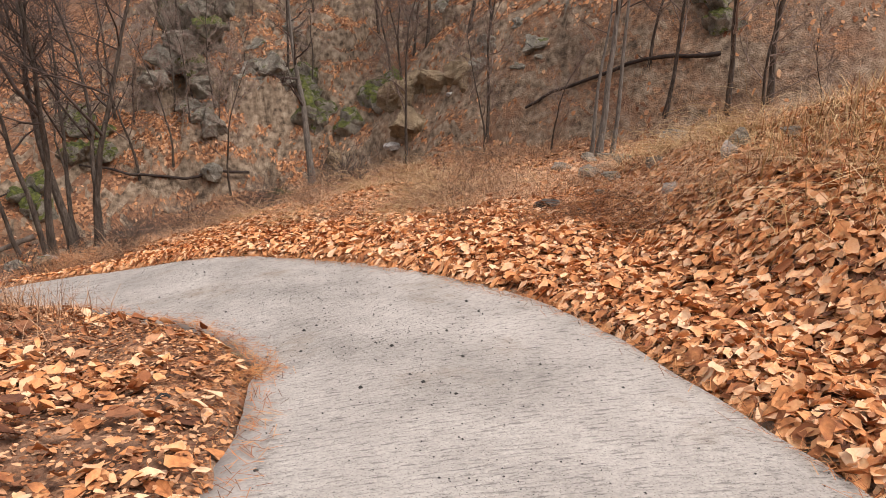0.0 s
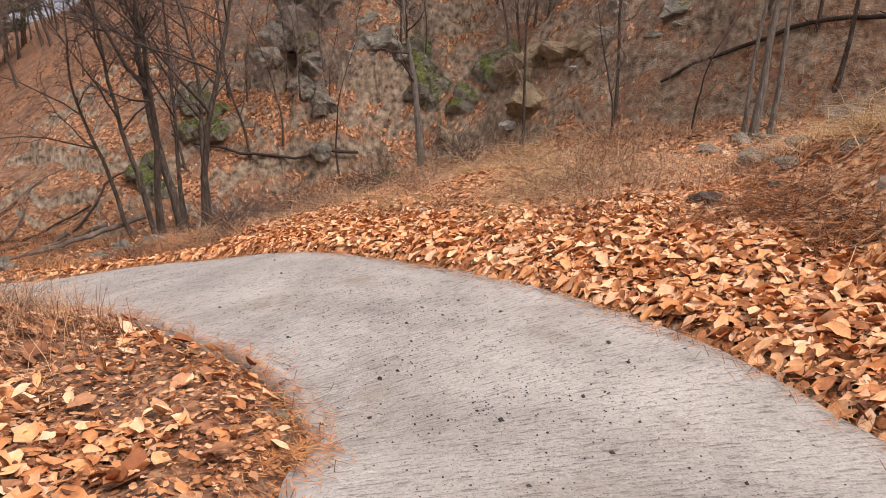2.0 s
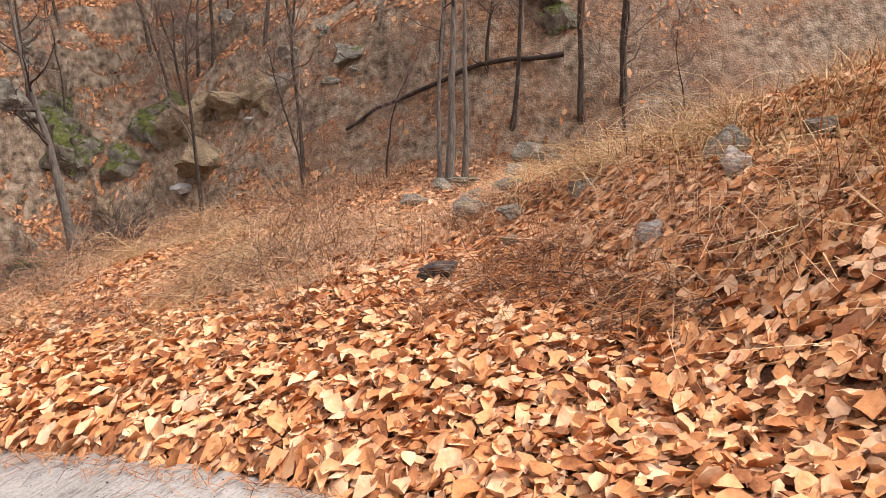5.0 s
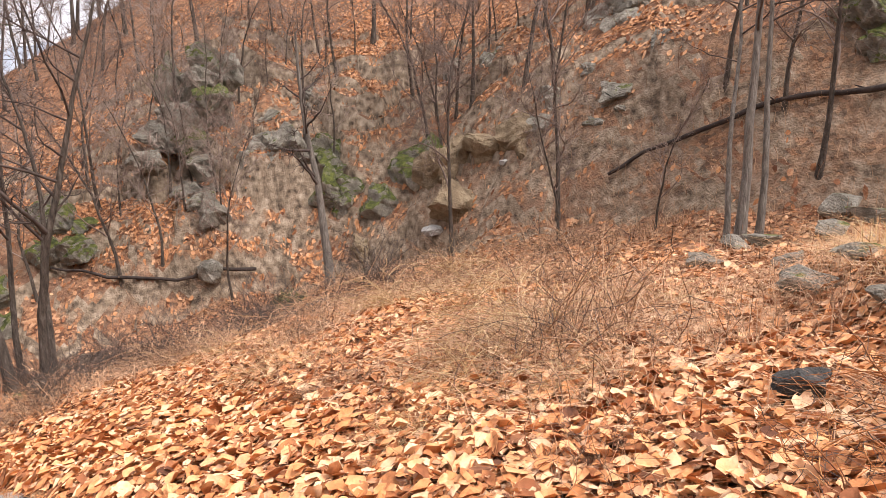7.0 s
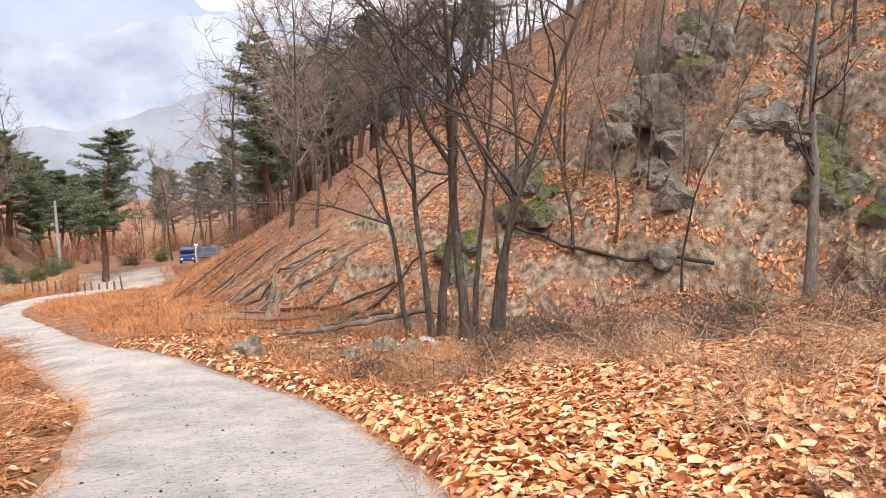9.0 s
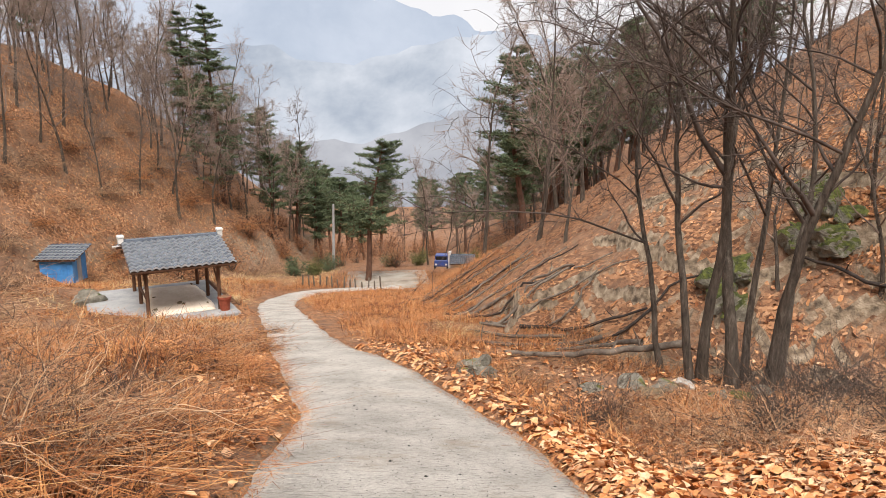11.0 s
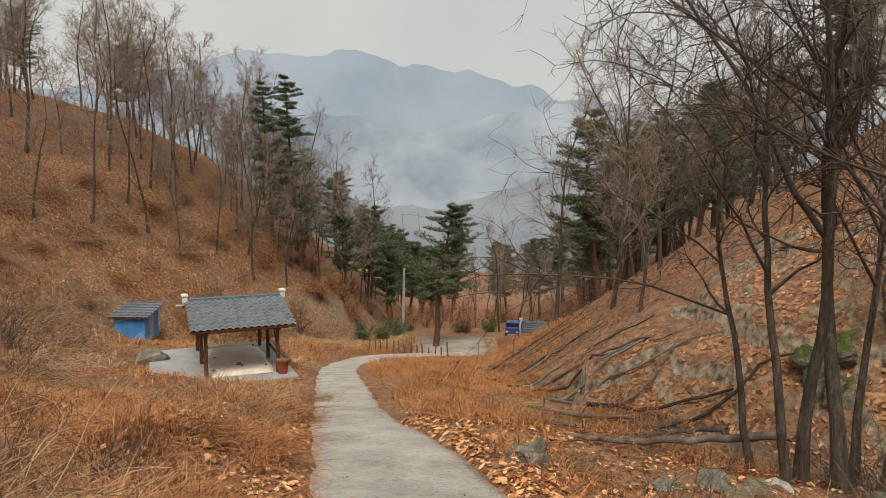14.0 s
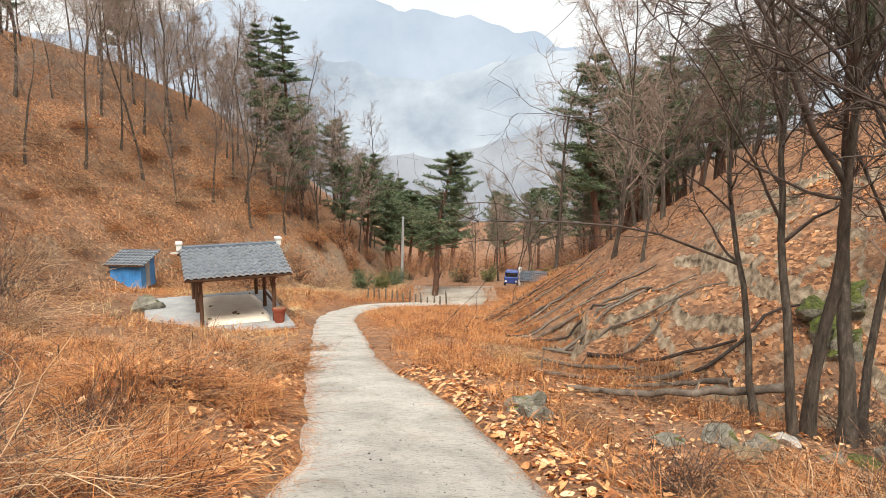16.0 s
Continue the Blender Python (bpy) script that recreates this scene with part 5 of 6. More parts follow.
rock("stone", -3.8, -3.75, (0.06, 0.05, 0.045), M_DARKROCK, 72, "dark blue-grey pebble on bare soil", 50, 0.2, 8, detail=3)

# ---- fallen timber ----
M_LOG = paint("dead_wood", [(0.3, (0.07, 0.055, 0.045)), (0.6, (0.20, 0.165, 0.135)), (0.8, (0.33, 0.29, 0.25))], 4, 0.95, 0.9, stretch=(1, 1, 1), fine=20)
M_DARKLOG = paint("wet_wood", [(0.3, (0.025, 0.02, 0.018)), (0.7, (0.08, 0.062, 0.052))], 4, 0.9, 0.9, fine=20)


def log(points, r0, r1, mat, seed, label, lift=0.0, bend=0.04):
    """A fallen trunk or pole that lies over the ground along a few places."""
    g = np.random.default_rng(seed)
    p = np.array(points, float)
    q = np.linspace(0, len(p) - 1, 14)
    xy = np.stack([np.interp(q, np.arange(len(p)), p[:, k]) for k in (0, 1)], 1)
    h = np.interp(q, np.arange(len(p)), p[:, 2])
    xy = xy + g.normal(0, bend, xy.shape)
    gz = ground_at(xy[:, 0], xy[:, 1])
    rad = np.linspace(r0, r1, 14) * g.uniform(0.88, 1.1, 14)
    line = np.stack([xy[:, 0], xy[:, 1], gz + h + rad * 0.6 + lift], 1)
    line[1:-1, 2] = (line[:-2, 2] + line[1:-1, 2] + line[2:, 2]) / 3
    lines = [(line, rad, 8)]
    for k in range(3):
        i = g.integers(3, 13)
        lines.append((wander(g, line[i], g.normal(0, 1, 3) + np.array([0, 0, 0.5]), g.uniform(0.15, 0.5), 4, 0.15, 0), np.linspace(rad[i] * 0.4, rad[i] * 0.15, 4), 4))
    ob = new("fallen_log", tubes_mesh("fallen_log", lines, mat))
    return tagged(ob, label, "log")


log([(13.0, -0.9, 0.15), (13.1, -1.7, 0.15), (13.0, -3.5, 0.15), (12.9, -4.7, 0.15), (12.9, -5.9, 0.15)], 0.04, 0.06, M_DARKLOG, 1, "dark wet fallen trunk lying up the slope")
log([(9.6, 13.3, 0.15), (10.0, 11.4, 0.2), (11.0, 9.8, 0.3), (12.2, 8.6, 0.35)], 0.04, 0.05, M_DARKLOG, 2, "thin dark fallen branch across the bank")
log([(12.8, 6.2, 0.1), (13.0, 4.7, 0.15)], 0.04, 0.03, M_DARKLOG, 3, "short dark branch at the cliff's foot")
log([(7.2, 5.3, 0.1), (8.6, 3.4, 0.12)], 0.035, 0.03, M_LOG, 4, "dead branch lying in dry stalks")
log([(5.3, 10.0, 0.62), (4.2, 10.4, 0.34), (2.9, 10.9, 0.10), (2.2, 11.2, 0.04)], 0.08, 0.045, M_LOG, 5, "peeling grey log propped below the tree clump")
log([(4.6, 12.6, 0.1), (3.6, 12.9, 0.1), (2.4, 13.2, 0.08), (1.7, 13.5, 0.05)], 0.065, 0.04, M_LOG, 6, "grey fallen log on the bank")
log([(4.8, 13.6, 0.12), (3.4, 14.2, 0.1), (2.0, 14.9, 0.08)], 0.065, 0.04, M_LOG, 7, "grey fallen log on the bank")
log([(5.0, 11.2, 0.5), (4.2, 11.6, 0.2), (3.3, 11.7, 0.06)], 0.06, 0.03, M_LOG, 8, "crooked dead branch leaning on the bank")
g = np.random.default_rng(31)
for i in range(20):
    y0 = 14.0 + i * 0.85 + g.normal(0, 0.7)
    x1 = np.interp(y0, [14, 17, 22, 32], [4.0, 3.4, 2.6, 2.0]) - g.uniform(0.2, 0.8)
    L = g.uniform(2.0, 5.2)
    turn = g.uniform(-0.35, 0.75)
    thick = g.uniform(0.025, 0.065)
    tagged(log([(x1, y0, 0.06), (x1 + L * 0.5, y0 + L * turn * 0.4, 0.1), (x1 + L, y0 + L * turn, 0.12)], thick, thick * 0.5, M_LOG if i % 3 else M_DARKLOG, 20 + i, "thin felled pole lying down the leafy slope"), group="felled poles on the slope")

# ---- the pavilion on its slab ----
M_TIMBER = paint("dark_timber", [(0.3, (0.06, 0.03, 0.018)), (0.7, (0.17, 0.085, 0.05))], 6, 0.8, 0.5, stretch=(4, 4, 0.5), fine=30)
M_TILE = paint("glazed_tile", [(0.3, (0.05, 0.065, 0.09)), (0.7, (0.15, 0.175, 0.21))], 5, 0.18, 0.15, fine=40, vary=0.3, spread="object")
# sky reflection along the tile lips, put in as a pale colour
M_TILE_GLINT = paint("painted_tile_glint", [(0.3, (0.34, 0.37, 0.40)), (0.7, (0.55, 0.58, 0.61))], 5, 0.3, 0.1, fine=40)
M_WHITE = paint("white_plaster", [(0.3, (0.62, 0.61, 0.58)), (0.7, (0.82, 0.81, 0.78))], 4, 0.8, 0.2, fine=40)
M_TARP = paint("tarpaulin", [(0.3, (0.68, 0.57, 0.44)), (0.6, (0.82, 0.72, 0.60)), (0.8, (0.86, 0.79, 0.68))], 1.6, 0.6, 0.6, fine=12, dist=0.06)
M_SLAB = paint("grey_slab", [(0.3, (0.26, 0.27, 0.28)), (0.7, (0.42, 0.43, 0.43))], 1.2, 0.9, 0.3, fine=40)
M_TERRA = paint("terracotta", [(0.3, (0.20, 0.045, 0.025)), (0.7, (0.34, 0.09, 0.05))], 5, 0.7, 0.3)
PAV = Matrix(((0.9165, -0.4, 0, -8.6), (0.4, 0.9165, 0, 23.8), (0, 0, 1, -5.3), (0, 0, 0, 1)))

bm = bmesh.new()
box(bm, -1.9, 3.15, -0.85, 5.2, -0.35, 0.0, bevel=0.03)
slab = part("concrete_slab", bm, M_SLAB, None)
slab.matrix_world = PAV
tagged(slab, "grey concrete slab under the tiled pavilion", "slab")

pav = empty("pavilion", PAV)
tagged(pav, "small open pavilion with blue-grey tiled roof and timber posts", "pavilion")
WID, DEP, EAVE, RIDGE = 2.56, 4.5, 1.76, 2.46
for px_ in (0.0, WID):
    for py_ in (0.0, DEP / 2, DEP):
        bm = bmesh.new()
        bmesh.ops.create_cone(bm, cap_ends=True, segments=10, radius1=0.075, radius2=0.065, depth=EAVE, matrix=Matrix.Translation((px_, py_, EAVE / 2)))
        box(bm, px_ - 0.11, px_ + 0.11, py_ - 0.11, py_ + 0.11, EAVE - 0.14, EAVE - 0.02, bevel=0.015)
        part("post", bm, M_TIMBER, pav)
for px_ in (0.0, WID):
    bm = bmesh.new()
    box(bm, px_ - 0.05, px_ + 0.05, -0.3, DEP + 0.3, EAVE - 0.02, EAVE + 0.12, bevel=0.01)
    part("beam", bm, M_TIMBER, pav)
    bm = bmesh.new()
    box(bm, px_ - 0.03, px_ + 0.03, 0, DEP / 2, 0.62, 0.70, Matrix.Translation((0, 0, 0.0)))
    part("handrail", bm, M_TIMBER, pav)
    bm = bmesh.new()
    box(bm, px_ - 0.025, px_ + 0.025, -0.55, 0.55, -0.03, 0.03, Matrix.Translation((0, 0.5, EAVE - 0.5)) @ pose(0, 0, 0, 40, 0, 0))
    part("brace", bm, M_TIMBER, pav)
for py_ in (0.0, DEP):
    bm = bmesh.new()
    box(bm, -0.4, WID + 0.4, py_ - 0.05, py_ + 0.05, EAVE - 0.10, EAVE + 0.04, bevel=0.01)
    part("beam", bm, M_TIMBER, pav)
# roof: two boarded slopes under courses of tiles
x0, x1 = -0.55, WID + 0.6
y_front, y_mid, y_back = -0.45, DEP / 2, DEP + 0.45
pitch = math.atan2(RIDGE - EAVE - 0.04, y_mid - y_front)
run = math.hypot(RIDGE - EAVE - 0.04, y_mid - y_front)
tile_bm = bmesh.new()
segs = 7
tw_, tl_ = (x1 - x0) / 15, run / 9
ring = []
for e in range(2):
    for s_ in range(segs + 1):
        q = s_ / segs
        zz = 0.07 * math.sin(q * math.pi) if q < 0.62 else 0.07 * math.sin(0.62 * math.pi) * (1 - (q - 0.62) / 0.38)
        ring.append(tile_bm.verts.new((q * tw_ * 1.06, e * tl_ * 1.15, zz + (0.085 if e == 0 else 0.0))))
for s_ in range(segs):
    tile_bm.faces.new((ring[s_], ring[s_ + 1], ring[segs + 1 + s_ + 1], ring[segs + 1 + s_]))
lip = [tile_bm.verts.new((v.co.x, v.co.y, v.co.z - 0.075)) for v in ring[:segs + 1]]
for s_ in range(segs):
    tile_bm.faces.new((lip[s_], lip[s_ + 1], ring[s_ + 1], ring[s_]))
tile_me = bpy.data.meshes.new("tile")
tile_bm.to_mesh(tile_me)
tile_bm.free()
tile_me.materials.append(M_TILE)
tile_me.materials.append(M_TILE_GLINT)
# lip faces get the painted glint instead of the glaze
for poly in list(tile_me.polygons)[segs:]:
    poly.material_index = 1
for side in (0, 1):
    m = pose(0, y_front, EAVE + 0.04, math.degrees(pitch), 0, 0) if side == 0 else pose(0, y_back, EAVE + 0.04, math.degrees(pitch), 0, 180)
    bm = bmesh.new()
    if side == 0:
        box(bm, x0, x1, 0, run, -0.03, 0.03, m)
    else:
        box(bm, -x1, -x0, 0, run, -0.03, 0.03, m)
    slope = part("roof_slope", bm, M_TIMBER, pav)
    for r_ in range(9):
        for c_ in range(15):
            t = new("tile", tile_me)
            t.parent = slope
            xx = x0 + c_ * tw_ if side == 0 else -x1 + c_ * tw_
            t.matrix_basis = m @ Matrix.Translation((xx, r_ * tl_, 0.035))
bm = bmesh.new()
box(bm, x0 - 0.05, x1 + 0.05, y_mid - 0.09, y_mid + 0.09, RIDGE + 0.02, RIDGE + 0.17, bevel=0.03)
part("ridge", bm, M_TILE, pav)
for xx in (x0, x1):
    bm = bmesh.new()
    box(bm, xx - 0.10, xx + 0.10, y_mid - 0.13, y_mid + 0.13, RIDGE + 0.0, RIDGE + 0.22, bevel=0.02)
    box(bm, xx - 0.13, xx + 0.13, y_mid - 0.16, y_mid + 0.16, RIDGE + 0.22, RIDGE + 0.34, bevel=0.03)
    part("finial", bm, M_WHITE, pav, "white plastered ridge-end finial")
bm = bmesh.new()
box(bm, x0 - 0.32, x0 + 0.1, y_mid - 0.025, y_mid + 0.025, RIDGE - 0.11, RIDGE - 0.06, bevel=0.008)
part("pole_end", bm, M_WHITE, pav)

# tarpaulin tucked over the boards, weighed down with stones
nx_, ny_ = 26, 40
uu, vv = np.meshgrid(np.linspace(0.12, WID - 0.1, nx_), np.linspace(-0.05, DEP - 0.3, ny_))
edge = np.minimum(np.minimum(uu - 0.12, WID - 0.1 - uu), np.minimum(vv + 0.05, DEP - 0.3 - vv))
zz = 0.16 - 0.14 * (1 - ease(edge, 0, 0.22)) + fbm(uu, vv, 0.9, 4, 5) * 0.07 * ease(edge, 0, 0.2)
uu = uu + fbm(uu, vv, 0.6, 3, 8) * 0.12
ids = np.arange(uu.size).reshape(uu.shape)
tarp = new("tarpaulin", indexed("tarpaulin", np.stack([uu, vv, zz], -1).reshape(-1, 3), np.stack([ids[:-1, :-1], ids[:-1, 1:], ids[1:, 1:], ids[1:, :-1]], -1).reshape(-1, 4), M_TARP))
tarp.modifiers.new("thickness", "SOLIDIFY").thickness = 0.008
tarp.matrix_world = PAV
tagged(tarp, "crumpled beige tarpaulin covering the pavilion floor", "tarpaulin")
for i, (u_, v_, s_) in enumerate([(0.3, 0.35, 0.10), (0.5, 2.3, 0.08), (0.35, 4.0, 0.09), (2.2, 0.5, 0.08), (2.2, 3.9, 0.09), (1.25, 1.0, 0.13), (1.35, 0.75, 0.09)]):
    w = PAV @ Vector((u_, v_, 0.15))
    r_ = rock("stone", w.x, w.y, (s_, s_ * 0.8, s_ * 0.6), M_EARTHROCK, 90 + i, "brown stone weighing down the tarpaulin", i * 40, 0.2, 8, detail=3)
    r_.matrix_world = pose(w.x, w.y, w.z + s_ * 0.4, 0, 0, i * 40)
    r_["group"] = "stones on the tarpaulin"

# the flower pot at the front post
pot = empty("flower_pot", PAV @ Matrix.Translation((WID + 0.12, -0.28, 0)))
tagged(pot, "large empty terracotta-red flower pot on the slab", "pot")
bm = bmesh.new()
bmesh.ops.create_cone(bm, cap_ends=True, segments=24, radius1=0.17, radius2=0.23, depth=0.46, matrix=Matrix.Translation((0, 0, 0.23)))
part("body", bm, M_TERRA, pot)
bm = bmesh.new()
bmesh.ops.create_cone(bm, cap_ends=True, segments=24, radius1=0.26, radius2=0.26, depth=0.08, matrix=Matrix.Translation((0, 0, 0.49)))
part("rim", bm, M_TERRA, pot)
bm = bmesh.new()
bmesh.ops.create_circle(bm, cap_ends=True, segments=24, radius=0.22, matrix=Matrix.Translation((0, 0, 0.534)))
part("earth", bm, M_SOIL, pot, "dark potting soil")

# ---- the blue shed ----
M_BLUE = paint("blue_sheet", [(0.3, (0.03, 0.16, 0.42)), (0.6, (0.06, 0.27, 0.62)), (0.85, (0.16, 0.42, 0.72))], 1.6, 0.55, 0.2, fine=20)
M_BLUEGREY = paint("weathered_board", [(0.3, (0.20, 0.22, 0.24)), (0.7, (0.40, 0.42, 0.42))], 2, 0.8, 0.3, stretch=(1, 1, 0.3))
shed = empty("shed", pose(-17.0, 36.9, float(ground_at(-17.0, 36.9)) - 0.12, 0, 0, -4) @ Matrix.Scale(0.86, 4))
tagged(shed, "small blue-painted shed with a dark tiled lean-to roof", "shed")
for nm, b in (("front_wall", (-1.0, 1.0, -0.9, -0.84, 0, 1.5)), ("back_wall", (-1.0, 1.0, 0.84, 0.9, 0, 1.95)), ("side_wall", (-1.0, -0.94, -0.84, 0.84, 0, 1.6))):
    bm = bmesh.new()
    box(bm, *b)
    part(nm, bm, M_BLUE, shed)
for k in range(3):
    bm = bmesh.new()
    box(bm, 0.94, 1.0, -0.84 + k * 0.56, -0.30 + k * 0.56, 0, 1.62 + 0.1 * k, bevel=0.008)
    part("board", bm, M_BLUEGREY if k == 1 else M_BLUE, shed)
for k in range(5):
    bm = bmesh.new()
    box(bm, -0.98 + k * 0.4, -0.94 + k * 0.4, -0.93, -0.9, 0, 1.5)
    part("batten", bm, M_BLUE, shed)
m = pose(0, -1.15, 1.52, 14, 0, 0)
bm = bmesh.new()
box(bm, -1.25, 1.3, 0, 2.4, -0.03, 0.03, m)
roof_ = part("roof", bm, M_TIMBER, shed)
for r_ in range(6):
    for c_ in range(10):
        t = new("tile", tile_me)
        t.parent = roof_
        t.matrix_basis = m @ Matrix.Translation((-1.25 + c_ * 0.255, r_ * 0.4, 0.03)) @ Matrix.Diagonal((1.2, 1.2, 1, 1))

# ---- the lower yard ----
M_STEEL = paint("galvanised", [(0.3, (0.28, 0.29, 0.30)), (0.7, (0.42, 0.43, 0.44))], 3, 0.5, 0.1, metal=0.4)
pole = empty("utility_pole", pose(-3.75, 61.5, float(ground_at(-3.75, 61.5)) - 0.2, 0, 1.2, 0))
tagged(pole, "plain pale grey utility pole beyond the bend", "pole")
bm = bmesh.new()
bmesh.ops.create_cone(bm, cap_ends=True, segments=12, radius1=0.14, radius2=0.10, depth=6.2, matrix=Matrix.Translation((0, 0, 3.1)))
part("shaft", bm, M_SLAB, pole)
bm = bmesh.new()
bmesh.ops.create_cone(bm, cap_ends=True, segments=12, radius1=0.115, radius2=0.09, depth=0.08, matrix=Matrix.Translation((0, 0, 6.24)))
part("cap", bm, M_STEEL, pole)
bm = bmesh.new()
box(bm, -2.2, 4.0, -0.8, 6.5, -0.25, 0, pose(0, 46, -9.98, -2.86, 0, 0), bevel=0.04)
M_YARD = paint("dusty_concrete", [(0.3, (0.20, 0.16, 0.12)), (0.5, (0.34, 0.30, 0.25)), (0.75, (0.44, 0.41, 0.36))], 0.8, 0.95, 0.3, fine=12)
yard = part("yard_slab", bm, M_YARD, None)
tagged(yard, "pale concrete yard below the bend", "yard")


def yard_z(x, y):
    return float(ground_at(x, y))


def fence_post(x, y, h, k):
    bm = bmesh.new()
    bmesh.ops.create_cone(bm, cap_ends=True, segments=7, radius1=0.06, radius2=0.05, depth=h + 0.2, matrix=Matrix.Translation((0, 0, h / 2 - 0.1)))
    ob = part("fence_post", bm, M_LOG, None)
    ob.matrix_world = pose(x, y, float(ground_at(x, y)), 3 * math.sin(k * 2.1), 4 * math.cos(k * 1.7), 0)
    return tagged(ob, "short weathered wooden post beside the lane", "post", "posts at the bend")


for k in range(14):
    fence_post(-5.2 + k * 0.42, 46.5 - 0.02 * k * k + 0.3 * math.sin(k * 1.9), 0.8 + 0.3 * math.sin(k * 3.1), k)

# truck at the back of the yard
M_CAB = paint("blue_paint", [(0.4, (0.02, 0.05, 0.20)), (0.6, (0.03, 0.07, 0.28))], 2, 0.3, 0)
M_GLASS = paint("dark_glass", [(0.4, (0.01, 0.012, 0.015)), (0.6, (0.02, 0.022, 0.026))], 2, 0.1, 0)
M_TYRE = paint("tyre", [(0.4, (0.012, 0.012, 0.012)), (0.6, (0.03, 0.03, 0.03))], 8, 0.9, 0.3)
truck = empty("truck", pose(5.9, 57.5, yard_z(5.9, 57.5) + 0.02, 0, 0, -10) @ Matrix.Scale(0.8, 4))
tagged(truck, "small dark blue pickup truck parked by the yard", "truck")
bm = bmesh.new()
box(bm, -0.75, 0.75, -0.8, 0.7, 0.45, 1.15, bevel=0.08)
cab = part("cab", bm, M_CAB, truck)
bm = bmesh.new()
box(bm, -0.68, 0.68, -0.6, 0.65, 1.15, 1.72, bevel=0.12)
part("roof", bm, M_CAB, truck)
bm = bmesh.new()
box(bm, -0.6, 0.6, -0.64, -0.59, 1.2, 1.6, bevel=0.01)
part("windscreen", bm, M_GLASS, truck)
for sx in (-1, 1):
    bm = bmesh.new()
    box(bm, min(sx * 0.66, sx * 0.70), max(sx * 0.66, sx * 0.70), -0.4, 0.45, 1.2, 1.6, bevel=0.01)
    part("side_window", bm, M_GLASS, truck)
    bm = bmesh.new()
    box(bm, sx * 0.55 - 0.12, sx * 0.55 + 0.12, -0.84, -0.79, 0.62, 0.8, bevel=0.01)
    part("headlight", bm, M_WHITE, truck)
    for yy in (-0.35, 1.9):
        bm = bmesh.new()
        bmesh.ops.create_cone(bm, cap_ends=True, segments=20, radius1=0.3, radius2=0.3, depth=0.2, matrix=pose(sx * 0.68, yy, 0.3, 0, 90, 0))
        wheel = part("wheel", bm, M_TYRE, truck)
        bm = bmesh.new()
        bmesh.ops.create_cone(bm, cap_ends=True, segments=16, radius1=0.17, radius2=0.17, depth=0.22, matrix=pose(sx * 0.685, yy, 0.3, 0, 90, 0))
        part("rim", bm, M_STEEL, wheel)
bm = bmesh.new()
box(bm, -0.75, 0.75, 0.75, 2.7, 0.55, 0.62)
for b in ((-0.75, -0.71, 0.75, 2.7, 0.62, 0.95), (0.71, 0.75, 0.75, 2.7, 0.62, 0.95), (-0.71, 0.71, 2.66, 2.7, 0.62, 0.95), (-0.71, 0.71, 0.75, 0.79, 0.62, 0.95)):
    box(bm, *b)
part("cargo_bed", bm, M_CAB, truck)

# tiled garden wall with a white finial beside the truck
gw = empty("tiled_roof", pose(6.4, 55.2, yard_z(6.4, 55.2) - 0.1, 0, 0, -8) @ Matrix.Scale(0.7, 4))
tagged(gw, "low blue-grey tiled roof with a white end post", "roof")
bm = bmesh.new()
box(bm, 0.1, 2.9, 0.3, 0.6, 0, 0.9, bevel=0.02)
part("wall", bm, M_WHITE, gw)
m = pose(0, -0.6, 0.75, 42, 0, 0)
bm = bmesh.new()
box(bm, -0.1, 3.0, 0, 1.5, -0.03, 0.02, m)
sl = part("roof_slope", bm, M_TIMBER, gw)
for r_ in range(5):
    for c_ in range(12):
        t = new("tile", tile_me)
        t.parent = sl
        t.matrix_basis = m @ Matrix.Translation((-0.1 + c_ * 0.255, r_ * 0.3, 0.03)) @ Matrix.Diagonal((1.2, 1, 1.3, 1))
bm = bmesh.new()
box(bm, -0.25, 0.05, 0.3, 0.6, 0.0, 2.0, bevel=0.02)
box(bm, -0.32, 0.12, 0.23, 0.67, 2.0, 2.2, bevel=0.03)
part("end_post", bm, M_WHITE, gw, "white plastered end post")


def evergreen_shrub(x, y, s, seed):
    g = np.random.default_rng(seed)
    root = empty("shrub", pose(x, y, float(ground_at(x, y)) - 0.05))
    lines, slips = [], []
    for k in range(16):
        line = wander(g, (g.normal(0, 0.15), g.normal(0, 0.15), 0), (g.normal(0, 0.6), g.normal(0, 0.6), 1), s * g.uniform(0.6, 1.1), 5, 0.12, 0)
        lines.append((line, np.linspace(0.03, 0.008, 5), 4))
        for p in line[1:]:
            slips.append(needle_clump(g, p, 0.34 * s, 26, 0.8, 0.16))
    part("stems", tubes_mesh("stems", lines, M_PINEBARK), None, root)
    part("crown", quads("crown", np.concatenate(slips), M_OLIVE if seed % 2 else M_NEEDLE), None, root)
    return tagged(root, "rounded evergreen shrub near the lower yard", "shrub", "evergreen shrubs")


for i, (x, y, s) in enumerate([(-6.6, 54, 1.5), (-5.0, 55, 1.2), (-4.2, 58, 1.6), (9.5, 62, 1.5), (12, 60, 1.3), (4.5, 64, 1.4), (1.5, 66, 1.5), (10.0, 5.7, 0.35)]):
    evergreen_shrub(x, y, s, 600 + i)

